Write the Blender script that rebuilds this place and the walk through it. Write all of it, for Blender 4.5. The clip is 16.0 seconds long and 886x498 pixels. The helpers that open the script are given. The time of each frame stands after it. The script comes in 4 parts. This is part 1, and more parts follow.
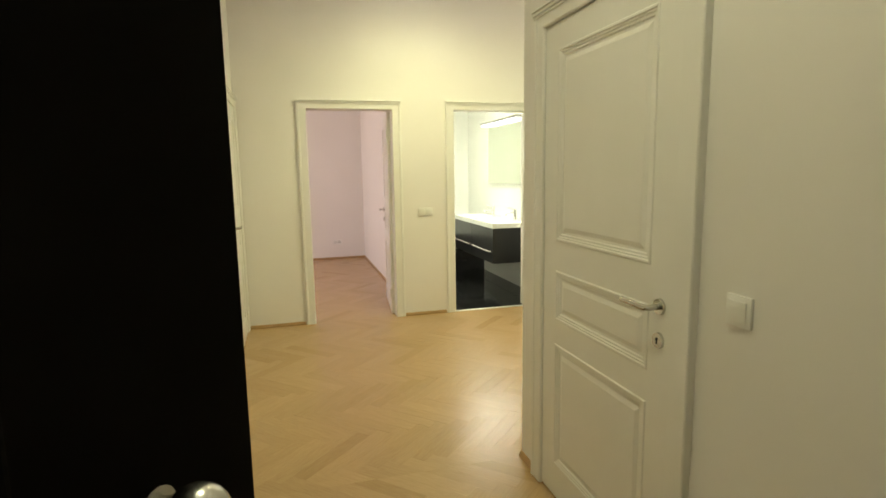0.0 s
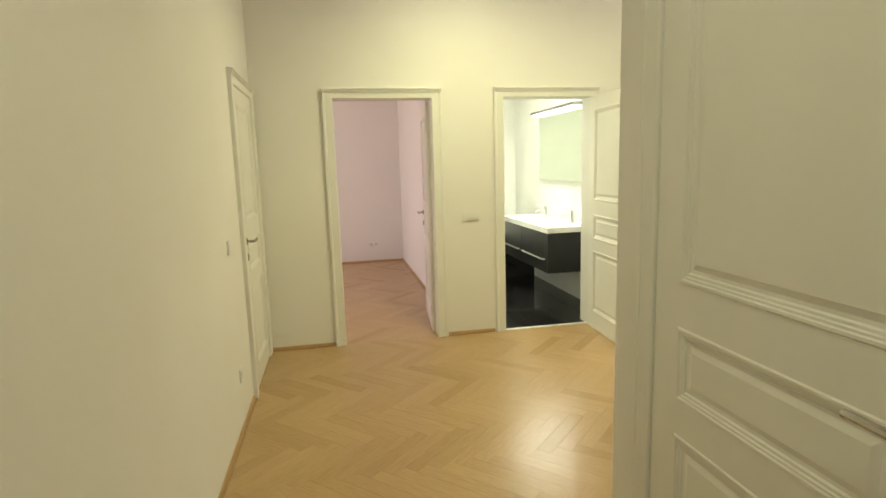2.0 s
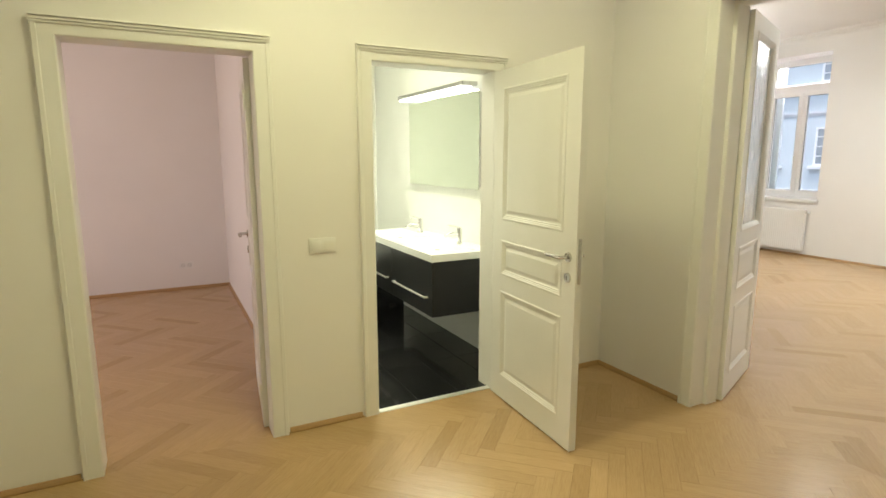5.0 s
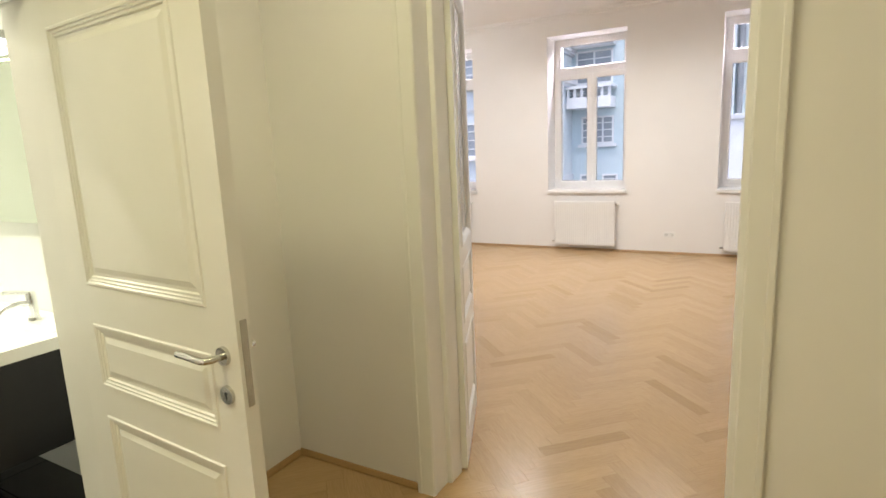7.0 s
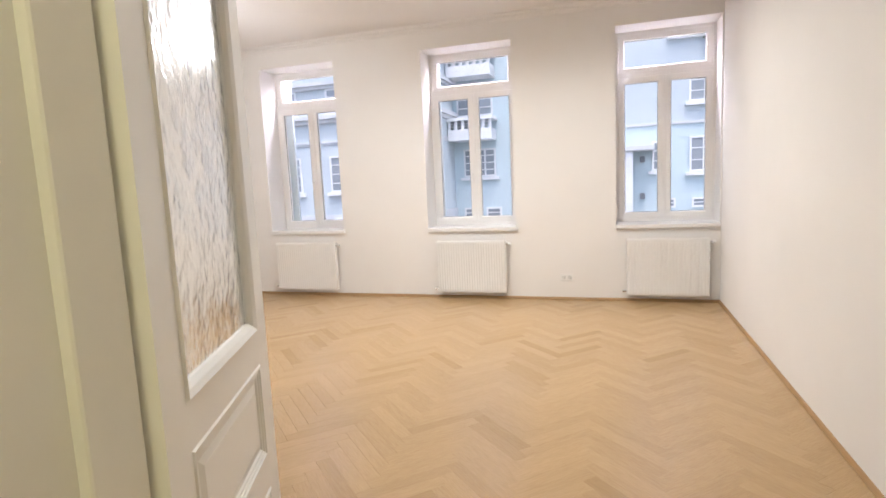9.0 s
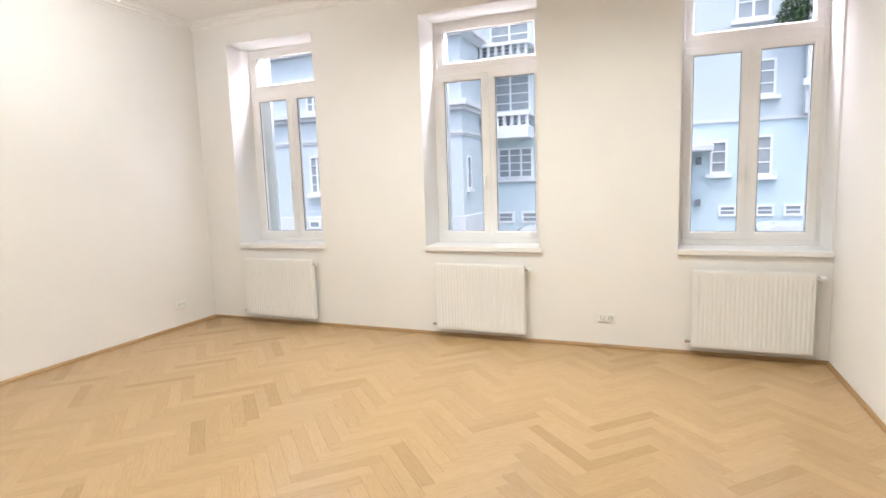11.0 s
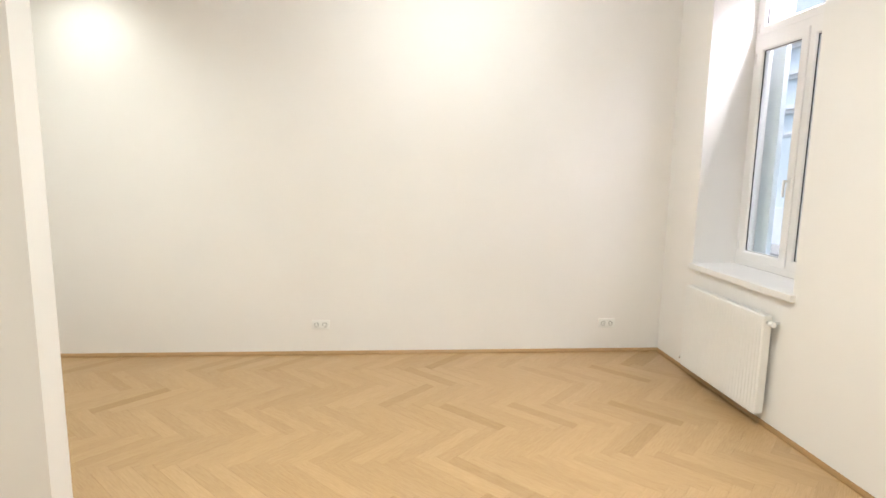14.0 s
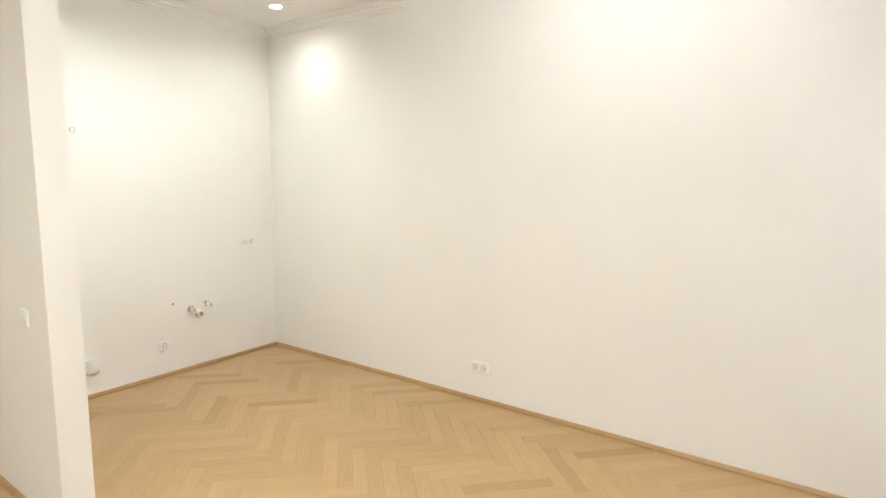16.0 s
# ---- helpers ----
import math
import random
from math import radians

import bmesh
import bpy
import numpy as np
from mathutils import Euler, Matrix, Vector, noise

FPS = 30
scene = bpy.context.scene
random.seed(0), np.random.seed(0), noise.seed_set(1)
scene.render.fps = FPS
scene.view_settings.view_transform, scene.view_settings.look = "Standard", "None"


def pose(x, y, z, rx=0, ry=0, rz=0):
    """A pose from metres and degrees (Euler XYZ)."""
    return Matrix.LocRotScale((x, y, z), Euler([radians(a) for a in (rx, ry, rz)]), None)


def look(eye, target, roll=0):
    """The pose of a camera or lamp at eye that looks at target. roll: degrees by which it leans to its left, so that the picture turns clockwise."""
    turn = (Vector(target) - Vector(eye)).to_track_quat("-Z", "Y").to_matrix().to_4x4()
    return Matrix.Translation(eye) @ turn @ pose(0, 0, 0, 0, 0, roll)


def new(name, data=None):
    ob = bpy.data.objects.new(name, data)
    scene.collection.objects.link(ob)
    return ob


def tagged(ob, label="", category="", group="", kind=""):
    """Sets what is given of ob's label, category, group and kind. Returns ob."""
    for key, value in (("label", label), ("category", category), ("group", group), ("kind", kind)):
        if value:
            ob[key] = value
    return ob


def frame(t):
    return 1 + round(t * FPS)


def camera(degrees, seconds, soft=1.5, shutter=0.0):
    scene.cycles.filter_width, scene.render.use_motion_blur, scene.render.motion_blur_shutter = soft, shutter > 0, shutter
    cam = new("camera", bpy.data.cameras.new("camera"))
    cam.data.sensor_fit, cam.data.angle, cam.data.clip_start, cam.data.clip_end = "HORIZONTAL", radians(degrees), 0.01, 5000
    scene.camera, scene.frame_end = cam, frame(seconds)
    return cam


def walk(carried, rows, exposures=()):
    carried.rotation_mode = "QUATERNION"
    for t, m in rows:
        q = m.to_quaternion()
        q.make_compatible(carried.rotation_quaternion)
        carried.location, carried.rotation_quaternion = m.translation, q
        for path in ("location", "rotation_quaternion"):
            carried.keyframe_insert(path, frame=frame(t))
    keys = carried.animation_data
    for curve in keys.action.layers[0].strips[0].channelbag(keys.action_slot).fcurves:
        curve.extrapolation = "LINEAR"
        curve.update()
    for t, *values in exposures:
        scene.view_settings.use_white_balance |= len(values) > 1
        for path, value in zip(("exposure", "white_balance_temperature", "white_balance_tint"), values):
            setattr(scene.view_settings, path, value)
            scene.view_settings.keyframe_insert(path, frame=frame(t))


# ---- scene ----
cam = camera(78.3, 16.0, soft=1.6)
PATH = [
    (0, (-0.261, 0.016, 1.481), (0.264, 1.925, 1.198), -0.9),
    (0.5, (-0.239, 0.193, 1.491), (0.263, 2.109, 1.211), -0.4),
    (1, (-0.231, 0.353, 1.532), (0.244, 2.275, 1.247), -0.6),
    (1.5, (-0.174, 0.543, 1.528), (0.253, 2.476, 1.238), -1.2),
    (2, (-0.124, 0.767, 1.527), (0.256, 2.706, 1.222), -1.7),
    (2.5, (-0.106, 1.003, 1.537), (0.261, 2.942, 1.209), -1.4),
    (3, (-0.049, 1.277, 1.534), (0.322, 3.212, 1.192), -0.8),
    (5.3, (0.352, 2.601, 1.558), (1.397, 4.275, 1.229), -0.6),
    (5.5, (0.418, 2.712, 1.558), (1.561, 4.32, 1.227), -1.1),
    (6, (0.633, 2.983, 1.558), (1.983, 4.415, 1.203), -2.5),
    (6.5, (0.891, 3.204, 1.564), (2.427, 4.431, 1.192), -2.9),
    (7, (1.206, 3.408, 1.553), (2.92, 4.377, 1.202), -2.5),
    (7.5, (1.498, 3.557, 1.529), (3.301, 4.363, 1.214), -3.0),
    (8, (1.842, 3.685, 1.506), (3.72, 4.318, 1.239), -2.5),
    (10.3, (3.792, 3.828, 1.506), (5.684, 4.423, 1.266), -2.8),
    (10.5, (3.953, 3.840, 1.514), (5.833, 4.473, 1.268), -2.7),
    (11, (4.348, 3.909, 1.532), (6.19, 4.651, 1.29), -1.9),
    (11.5, (4.784, 3.864, 1.544), (6.516, 4.838, 1.318), -2.6),
    (12, (5.222, 3.912, 1.503), (6.811, 5.11, 1.308), -0.9),
    (12.5, (5.800, 3.908, 1.518), (7.078, 5.437, 1.320), -0.1),
    (13, (6.177, 4.028, 1.518), (7.099, 5.792, 1.320), 0.3),
    (13.5, (6.499, 4.133, 1.558), (7.073, 6.035, 1.333), 0.4),
    (14, (6.950, 4.285, 1.617), (7.117, 6.257, 1.328), 1.0),
    (14.5, (7.494, 4.438, 1.673), (7.240, 6.394, 1.344), 0.1),
    (15, (7.914, 4.747, 1.713), (7.303, 6.620, 1.365), 0.8),
    (15.5, (8.241, 5.103, 1.729), (7.359, 6.867, 1.397), 1.3),
    (16, (8.337, 5.516, 1.667), (7.198, 7.140, 1.416), 0.5),
]
walk(cam, [(t, look(eye, target, roll)) for t, eye, target, roll in PATH], [(0, 2.0, 6500, 10), (2, 1.93, 6500, 10), (3, 1.88, 6500, 10), (5.3, 1.74, 6450, 11), (6.5, 1.74, 6400, 15), (8, 1.72, 6350, 20), (10.3, 1.83, 6350, 14), (16, 1.89, 6450, 10)])

# ---- world, sun, large lights ----
world = bpy.data.worlds.new("world")
scene.world = world
world.use_nodes = True
wn = world.node_tree
sky = wn.nodes.new("ShaderNodeTexSky")
sky.sky_type, sky.sun_disc = "NISHITA", False
sky.sun_elevation, sky.sun_rotation = radians(75), radians(243)
sky.air_density, sky.dust_density = 1.0, 4.0
wn.links.new(sky.outputs[0], wn.nodes["Background"].inputs[0])
wn.nodes["Background"].inputs[1].default_value = 0.13

sun = new("sun", bpy.data.lights.new("sun", "SUN"))
sun.data.energy, sun.data.angle, sun.data.color = 0.5, radians(25), (0.92, 0.98, 1.0)
sun.matrix_world = look((8, 0, 22), (13, 2.5, 0))


def area(name, eye, target, sx, sy, power, color):
    d = bpy.data.lights.new(name, "AREA")
    d.shape, d.size, d.size_y, d.energy, d.color = "RECTANGLE", sx, sy, power, color
    ob = new(name, d)
    ob.matrix_world = look(eye, target)
    return ob


def spot(name, eye, target, power, color, degrees=110, blend=0.6, size=0.05):
    d = bpy.data.lights.new(name, "SPOT")
    d.energy, d.color, d.spot_size, d.spot_blend, d.shadow_soft_size = power, color, radians(degrees), blend, size
    ob = new(name, d)
    ob.matrix_world = look(eye, target)
    return ob


DAY = (0.93, 0.90, 1.0)
WARM = (0.965, 1.0, 0.925)
HALL = (0.99, 0.985, 0.49)
BATH = (0.99, 1.0, 0.74)
WINDOWS = [(7.325, 8.46), (4.955, 6.10), (2.675, 3.77)]
for y0, y1 in WINDOWS:
    # the sky's light in the head of each opening, outside the glass
    area("window_skylight", (9.82, (y0 + y1) / 2, 3.105), (8.4, (y0 + y1) / 2, 1.2), y1 - y0 - 0.04, 0.06, 7, DAY)
area("room_window_skylight", (-2.75, 7.6, 1.9), (0, 7.6, 1.2), 1.2, 1.9, 13, (1.0, 0.77, 0.66))
# only the first, over the kitchen, is a known lamp; the others are added fill
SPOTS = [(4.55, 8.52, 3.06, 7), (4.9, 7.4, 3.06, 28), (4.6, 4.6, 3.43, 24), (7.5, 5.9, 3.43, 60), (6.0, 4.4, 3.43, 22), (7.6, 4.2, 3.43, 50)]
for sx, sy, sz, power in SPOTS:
    spot("downlight_and_fill_beam", (sx, sy, sz - 0.025), (sx, sy, 0), power, WARM, 165, 1.0)
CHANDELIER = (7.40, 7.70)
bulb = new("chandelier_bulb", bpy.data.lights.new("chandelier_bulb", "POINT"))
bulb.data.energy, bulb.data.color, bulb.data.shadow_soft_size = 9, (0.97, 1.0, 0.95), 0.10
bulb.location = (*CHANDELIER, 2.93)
# all out of view; the last two are added to fill the hall with light
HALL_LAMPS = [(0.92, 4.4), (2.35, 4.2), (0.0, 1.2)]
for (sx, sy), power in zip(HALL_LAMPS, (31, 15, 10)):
    spot("unseen_hall_beam", (sx, sy, 3.30), (sx, sy, 0), power, HALL, 166, 1.0, 0.22)
area("mirror_lamp_beam", (2.41, 6.82, 2.085), (2.1, 6.82, 0.6), 0.06, 1.0, 9, BATH)
# unseen bathroom ceiling lamp, added to brighten the room evenly
spot("unseen_bathroom_beam", (1.55, 6.75, 3.40), (1.55, 6.75, 0), 42, BATH, 160, 1.0)


# ---- materials ----
def material(name):
    m = bpy.data.materials.new(name)
    m.use_nodes = True
    t = m.node_tree
    return m, t, t.nodes["Principled BSDF"]


def node(t, kind, **values):
    n = t.nodes.new(kind)
    for k, v in values.items():
        n.inputs[k.replace("_", " ")].default_value = v
    return n


def noise_ramp(t, scale, lo, hi, detail=4.0, coords="Object", stretch=(1, 1, 1)):
    """Noise between two colours, in object space."""
    tc = t.nodes.new("ShaderNodeTexCoord")
    mp = t.nodes.new("ShaderNodeMapping")
    mp.inputs["Scale"].default_value = stretch
    nz = node(t, "ShaderNodeTexNoise", Scale=scale, Detail=detail)
    rp = t.nodes.new("ShaderNodeValToRGB")
    rp.color_ramp.elements[0].color, rp.color_ramp.elements[1].color = (*lo, 1), (*hi, 1)
    rp.color_ramp.elements[0].position, rp.color_ramp.elements[1].position = 0.3, 0.7
    t.links.new(tc.outputs[coords], mp.inputs[0])
    t.links.new(mp.outputs[0], nz.inputs["Vector"])
    t.links.new(nz.outputs["Fac"], rp.inputs[0])
    return rp, nz, mp


def bump(t, p, source, strength, distance):
    b = node(t, "ShaderNodeBump", Strength=strength, Distance=distance)
    t.links.new(source, b.inputs["Height"])
    t.links.new(b.outputs[0], p.inputs["Normal"])


def painted(name, lo, hi, rough, scale, grain, strength, distance=0.002, coat=0.0):
    m, t, p = material(name)
    rp, _, _ = noise_ramp(t, scale, lo, hi)
    t.links.new(rp.outputs[0], p.inputs["Base Color"])
    p.inputs["Roughness"].default_value = rough
    p.inputs["Coat Weight"].default_value = coat
    _, fine, _ = noise_ramp(t, grain, (0, 0, 0), (1, 1, 1), 6.0)
    bump(t, p, fine.outputs["Fac"], strength, distance)
    return m


PAINT = painted("white_wall_paint", (0.80, 0.78, 0.755), (0.83, 0.81, 0.785), 0.75, 1.3, 220, 0.12)
CEIL = painted("white_ceiling_paint", (0.81, 0.79, 0.77), (0.83, 0.81, 0.79), 0.85, 1.0, 180, 0.1)
LACQUER = painted("white_lacquer", (0.79, 0.78, 0.75), (0.82, 0.81, 0.78), 0.32, 3.0, 60, 0.05, 0.001)
FRAME_WHITE = painted("white_window_frame", (0.80, 0.785, 0.77), (0.83, 0.815, 0.80), 0.35, 3.0, 50, 0.03, 0.001)
ENAMEL = painted("white_radiator_enamel", (0.80, 0.79, 0.77), (0.82, 0.81, 0.79), 0.3, 3.0, 40, 0.03, 0.001)
PLASTIC = painted("white_plastic", (0.80, 0.80, 0.78), (0.82, 0.82, 0.80), 0.3, 5.0, 90, 0.02, 0.0005)
CERAMIC = painted("white_ceramic", (0.84, 0.85, 0.83), (0.86, 0.87, 0.85), 0.12, 4.0, 20, 0.01, 0.0005, 0.5)
TILE_WHITE = painted("white_wall_panel", (0.80, 0.81, 0.77), (0.83, 0.84, 0.80), 0.25, 2.0, 20, 0.02, 0.0005)
BLACK = painted("black_cabinet_front", (0.006, 0.006, 0.007), (0.011, 0.011, 0.012), 0.35, 6.0, 80, 0.04, 0.0005)
# door brown taken down to near black: the stairwell's shade is in the colour
SHADED_DOOR = painted("shaded_brown_door_paint", (0.004, 0.003, 0.0025), (0.006, 0.005, 0.004), 0.75, 5.0, 60, 0.08, 0.001)
# near-black colour that stands in for the shade inside small holes
SLOT_SHADE = painted("slot_shade", (0.02, 0.02, 0.02), (0.03, 0.03, 0.03), 0.6, 5.0, 60, 0.02)
SHADED_DOOR.node_tree.nodes["Principled BSDF"].inputs["Specular IOR Level"].default_value = 0.05
GASKET = painted("black_rubber_gasket", (0.02, 0.02, 0.022), (0.03, 0.03, 0.03), 0.6, 9.0, 90, 0.02)
BRASS = painted("dull_brass", (0.42, 0.30, 0.12), (0.5, 0.37, 0.17), 0.35, 9.0, 90, 0.05, 0.0005)
BRASS.node_tree.nodes["Principled BSDF"].inputs["Metallic"].default_value = 1.0
STEEL = painted("satin_steel", (0.52, 0.51, 0.49), (0.60, 0.59, 0.57), 0.26, 30.0, 200, 0.03, 0.0003)
STEEL.node_tree.nodes["Principled BSDF"].inputs["Metallic"].default_value = 1.0
CHROME = painted("polished_chrome", (0.70, 0.70, 0.70), (0.74, 0.74, 0.74), 0.08, 9.0, 60, 0.01, 0.0003)
CHROME.node_tree.nodes["Principled BSDF"].inputs["Metallic"].default_value = 1.0
ALU = painted("brushed_aluminium", (0.80, 0.80, 0.78), (0.86, 0.86, 0.84), 0.42, 20.0, 200, 0.03, 0.0003)
ALU.node_tree.nodes["Principled BSDF"].inputs["Metallic"].default_value = 0.75
MIRROR, mt, mp_ = material("mirror_silver")
mp_.inputs["Base Color"].default_value = (0.80, 0.85, 0.76, 1)
mp_.inputs["Metallic"].default_value, mp_.inputs["Roughness"].default_value = 1.0, 0.01
GLASS, gt, gp = material("clear_glass")
gp.inputs["Transmission Weight"].default_value, gp.inputs["Roughness"].default_value = 1.0, 0.0
gp.inputs["IOR"].default_value, gp.inputs["Base Color"].default_value = 1.12, (0.97, 0.985, 0.98, 1)
FROST, ft, fp = material("structured_glass")
fp.inputs["Transmission Weight"].default_value, fp.inputs["Roughness"].default_value = 1.0, 0.12
fp.inputs["IOR"].default_value, fp.inputs["Base Color"].default_value = 1.4, (0.95, 0.97, 0.96, 1)
_, fz, _ = noise_ramp(ft, 14, (0, 0, 0), (1, 1, 1), 2.0)
bump(ft, fp, fz.outputs["Fac"], 0.5, 0.01)


def glowing(name, color, strength):
    m, t, p = material(name)
    p.inputs["Emission Color"].default_value = (*color, 1)
    p.inputs["Emission Strength"].default_value = strength
    return m


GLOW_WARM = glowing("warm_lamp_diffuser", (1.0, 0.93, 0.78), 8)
GLOW_BATH = glowing("bathroom_lamp_diffuser", (0.97, 0.98, 1.0), 1.6)


def oak(name, dark, light, rough, by_piece=True):
    """Oiled oak: a tone for each piece, long grain lines and pores."""
    m, t, p = material(name)
    tc = t.nodes.new("ShaderNodeTexCoord")
    mp = t.nodes.new("ShaderNodeMapping")
    mp.inputs["Scale"].default_value = (7, 130, 130)
    uv = tc.outputs["UV"] if by_piece else tc.outputs["Object"]
    info, geo = t.nodes.new("ShaderNodeObjectInfo"), t.nodes.new("ShaderNodeNewGeometry")
    add = t.nodes.new("ShaderNodeMath")
    add.operation = "ADD"
    fr = t.nodes.new("ShaderNodeMath")
    fr.operation = "FRACT"
    t.links.new(info.outputs["Random"], add.inputs[0])
    t.links.new(geo.outputs["Random Per Island"], add.inputs[1])
    t.links.new(add.outputs[0], fr.inputs[0])
    comb = t.nodes.new("ShaderNodeCombineXYZ")
    mul = t.nodes.new("ShaderNodeMath")
    mul.operation = "MULTIPLY"
    mul.inputs[1].default_value = 37.0
    t.links.new(fr.outputs[0], mul.inputs[0])
    for i in range(3):
        t.links.new(mul.outputs[0], comb.inputs[i])
    va = t.nodes.new("ShaderNodeVectorMath")
    t.links.new(uv, mp.inputs[0])
    t.links.new(mp.outputs[0], va.inputs[0])
    t.links.new(comb.outputs[0], va.inputs[1])
    nz = node(t, "ShaderNodeTexNoise", Scale=1.6, Detail=6.0, Roughness=0.65, Distortion=0.4)
    t.links.new(va.outputs[0], nz.inputs["Vector"])
    tone = t.nodes.new("ShaderNodeValToRGB")
    e = tone.color_ramp.elements
    e[0].color, e[1].color = (*dark, 1), (*light, 1)
    mid = tone.color_ramp.elements.new(0.12)
    mid.color = tuple(0.5 * a + 0.5 * b for a, b in zip(dark, light)) + (1,)
    t.links.new(fr.outputs[0], tone.inputs[0])
    mixg = t.nodes.new("ShaderNodeMix")
    mixg.data_type, mixg.blend_type = "RGBA", "MULTIPLY"
    gr = t.nodes.new("ShaderNodeValToRGB")
    gr.color_ramp.elements[0].color, gr.color_ramp.elements[1].color = (0.74, 0.68, 0.6, 1), (1.08, 1.06, 1.04, 1)
    gr.color_ramp.elements[0].position, gr.color_ramp.elements[1].position = 0.28, 0.62
    t.links.new(nz.outputs["Fac"], gr.inputs[0])
    mixg.inputs[0].default_value = 0.6
    t.links.new(tone.outputs[0], mixg.inputs[6])
    t.links.new(gr.outputs[0], mixg.inputs[7])
    t.links.new(mixg.outputs[2], p.inputs["Base Color"])
    p.inputs["Roughness"].default_value = rough
    bump(t, p, nz.outputs["Fac"], 0.12, 0.001)
    return m


PARQUET = oak("oak_parquet", (0.368, 0.237, 0.112), (0.458, 0.304, 0.155), 0.27)
SKIRT = oak("oak_skirting", (0.34, 0.20, 0.085), (0.40, 0.25, 0.11), 0.4, False)
JOINT = painted("dark_parquet_joint", (0.10, 0.055, 0.02), (0.14, 0.08, 0.03), 0.7, 8.0, 60, 0.05)
TILE_DARK = painted("anthracite_floor_tile", (0.010, 0.010, 0.011), (0.024, 0.024, 0.025), 0.10, 3.5, 40, 0.03, 0.0008)
GROUT = painted("dark_grout", (0.02, 0.02, 0.02), (0.03, 0.03, 0.03), 0.8, 20.0, 90, 0.1)


# ---- mesh helpers ----
def bx(bm, x0, x1, y0, y1, z0, z1, bevel=0.0, segments=2):
    r = bmesh.ops.create_cube(bm, size=1.0, matrix=Matrix.Translation(((x0 + x1) / 2, (y0 + y1) / 2, (z0 + z1) / 2)) @ Matrix.Diagonal((x1 - x0, y1 - y0, z1 - z0, 1)))
    if bevel > 0:
        es = list({e for v in r["verts"] for e in v.link_edges})
        bmesh.ops.bevel(bm, geom=es, offset=bevel, segments=segments, affect="EDGES", profile=0.6)
    return bm


def box(*a, **k):
    return bx(bmesh.new(), *a, **k)


def cyl(bm, p0, p1, r0, r1=None, n=20, caps=True):
    p0, p1 = Vector(p0), Vector(p1)
    d = p1 - p0
    m = Matrix.Translation((p0 + p1) / 2) @ d.to_track_quat("Z", "Y").to_matrix().to_4x4()
    bmesh.ops.create_cone(bm, cap_ends=caps, segments=n, radius1=r0, radius2=r0 if r1 is None else r1, depth=d.length, matrix=m)
    return bm


def tube(bm, pts, r, n=12):
    """A round bar along points, with closed ends."""
    pts = [Vector(p) for p in pts]
    rings = []
    side = None
    for i, p in enumerate(pts):
        d = (pts[min(i + 1, len(pts) - 1)] - pts[max(i - 1, 0)]).normalized()
        if side is None:
            side = d.orthogonal().normalized()
        side = (side - d * side.dot(d)).normalized()
        up = d.cross(side)
        rings.append([bm.verts.new(p + r * (math.cos(a) * side + math.sin(a) * up)) for a in (2 * math.pi * k / n for k in range(n))])
    for a, b in zip(rings, rings[1:]):
        for k in range(n):
            bm.faces.new((a[k], a[(k + 1) % n], b[(k + 1) % n], b[k]))
    bm.faces.new(rings[0][::-1])
    bm.faces.new(rings[-1])
    return bm


def rings_xz(bm, x0, x1, z0, z1, side, steps):
    """Nested rectangles in the xz plane: steps of (inset, y), closed by a field. side: +1 faces +y, -1 faces -y."""
    loops = []
    for d, h in steps:
        loops.append([bm.verts.new((x, side * h, z)) for x, z in ((x0 + d, z0 + d), (x1 - d, z0 + d), (x1 - d, z1 - d), (x0 + d, z1 - d))])
    for a, b in zip(loops, loops[1:]):
        for k in range(4):
            q = (a[k], a[(k + 1) % 4], b[(k + 1) % 4], b[k])
            bm.faces.new(q if side < 0 else q[::-1])
    bm.faces.new(loops[-1] if side < 0 else loops[-1][::-1])
    return bm


def sweep_rect(bm, x0, x1, z0, z1, profile, open_bottom=False):
    """A casing round an opening in the xz plane: profile of (outward, y) points, mitred at the corners."""
    def at(o, y):
        return [(x0 - o, y, z0 if open_bottom else z0 - o), (x0 - o, y, z1 + o), (x1 + o, y, z1 + o), (x1 + o, y, z0 if open_bottom else z0 - o)]
    rows = [[bm.verts.new(p) for p in at(o, y)] for o, y in profile]
    for a, b in zip(rows, rows[1:] + rows[:1]):
        for k in range(3 if open_bottom else 4):
            bm.faces.new((a[k], a[(k + 1) % 4], b[(k + 1) % 4], b[k]))
    if open_bottom:
        bm.faces.new([r[0] for r in rows])
        bm.faces.new([r[3] for r in rows][::-1])
    bmesh.ops.recalc_face_normals(bm, faces=bm.faces[:])
    return bm


def link(name, bm, mat, smooth=None):
    me = bpy.data.meshes.new(name)
    bm.to_mesh(me)
    bm.free()
    me.materials.append(mat)
    if smooth is not None:
        for f in me.polygons:
            f.use_smooth = True
        me.set_sharp_from_angle(angle=radians(smooth))
    return new(name, me)


def part(name, bm, mat, parent=None, label="", smooth=35):
    """One mesh object, under a thing or under one of its parts."""
    ob = link(name, bm, mat, smooth)
    if parent is not None:
        ob.parent = parent
    if label:
        tagged(ob, label)
    return ob


def root(name, m, label, category, group="", kind=""):
    ob = new(name)
    ob.empty_display_size = 0.1
    ob.matrix_world = m
    return tagged(ob, label, category, group, kind)


def struct(name, bm, mat, label, category, smooth=None):
    return tagged(link(name, bm, mat, smooth), label, category, kind="structure")


# ---- walls, floors, ceiling ----
TOP = 3.43
LOW = -0.06


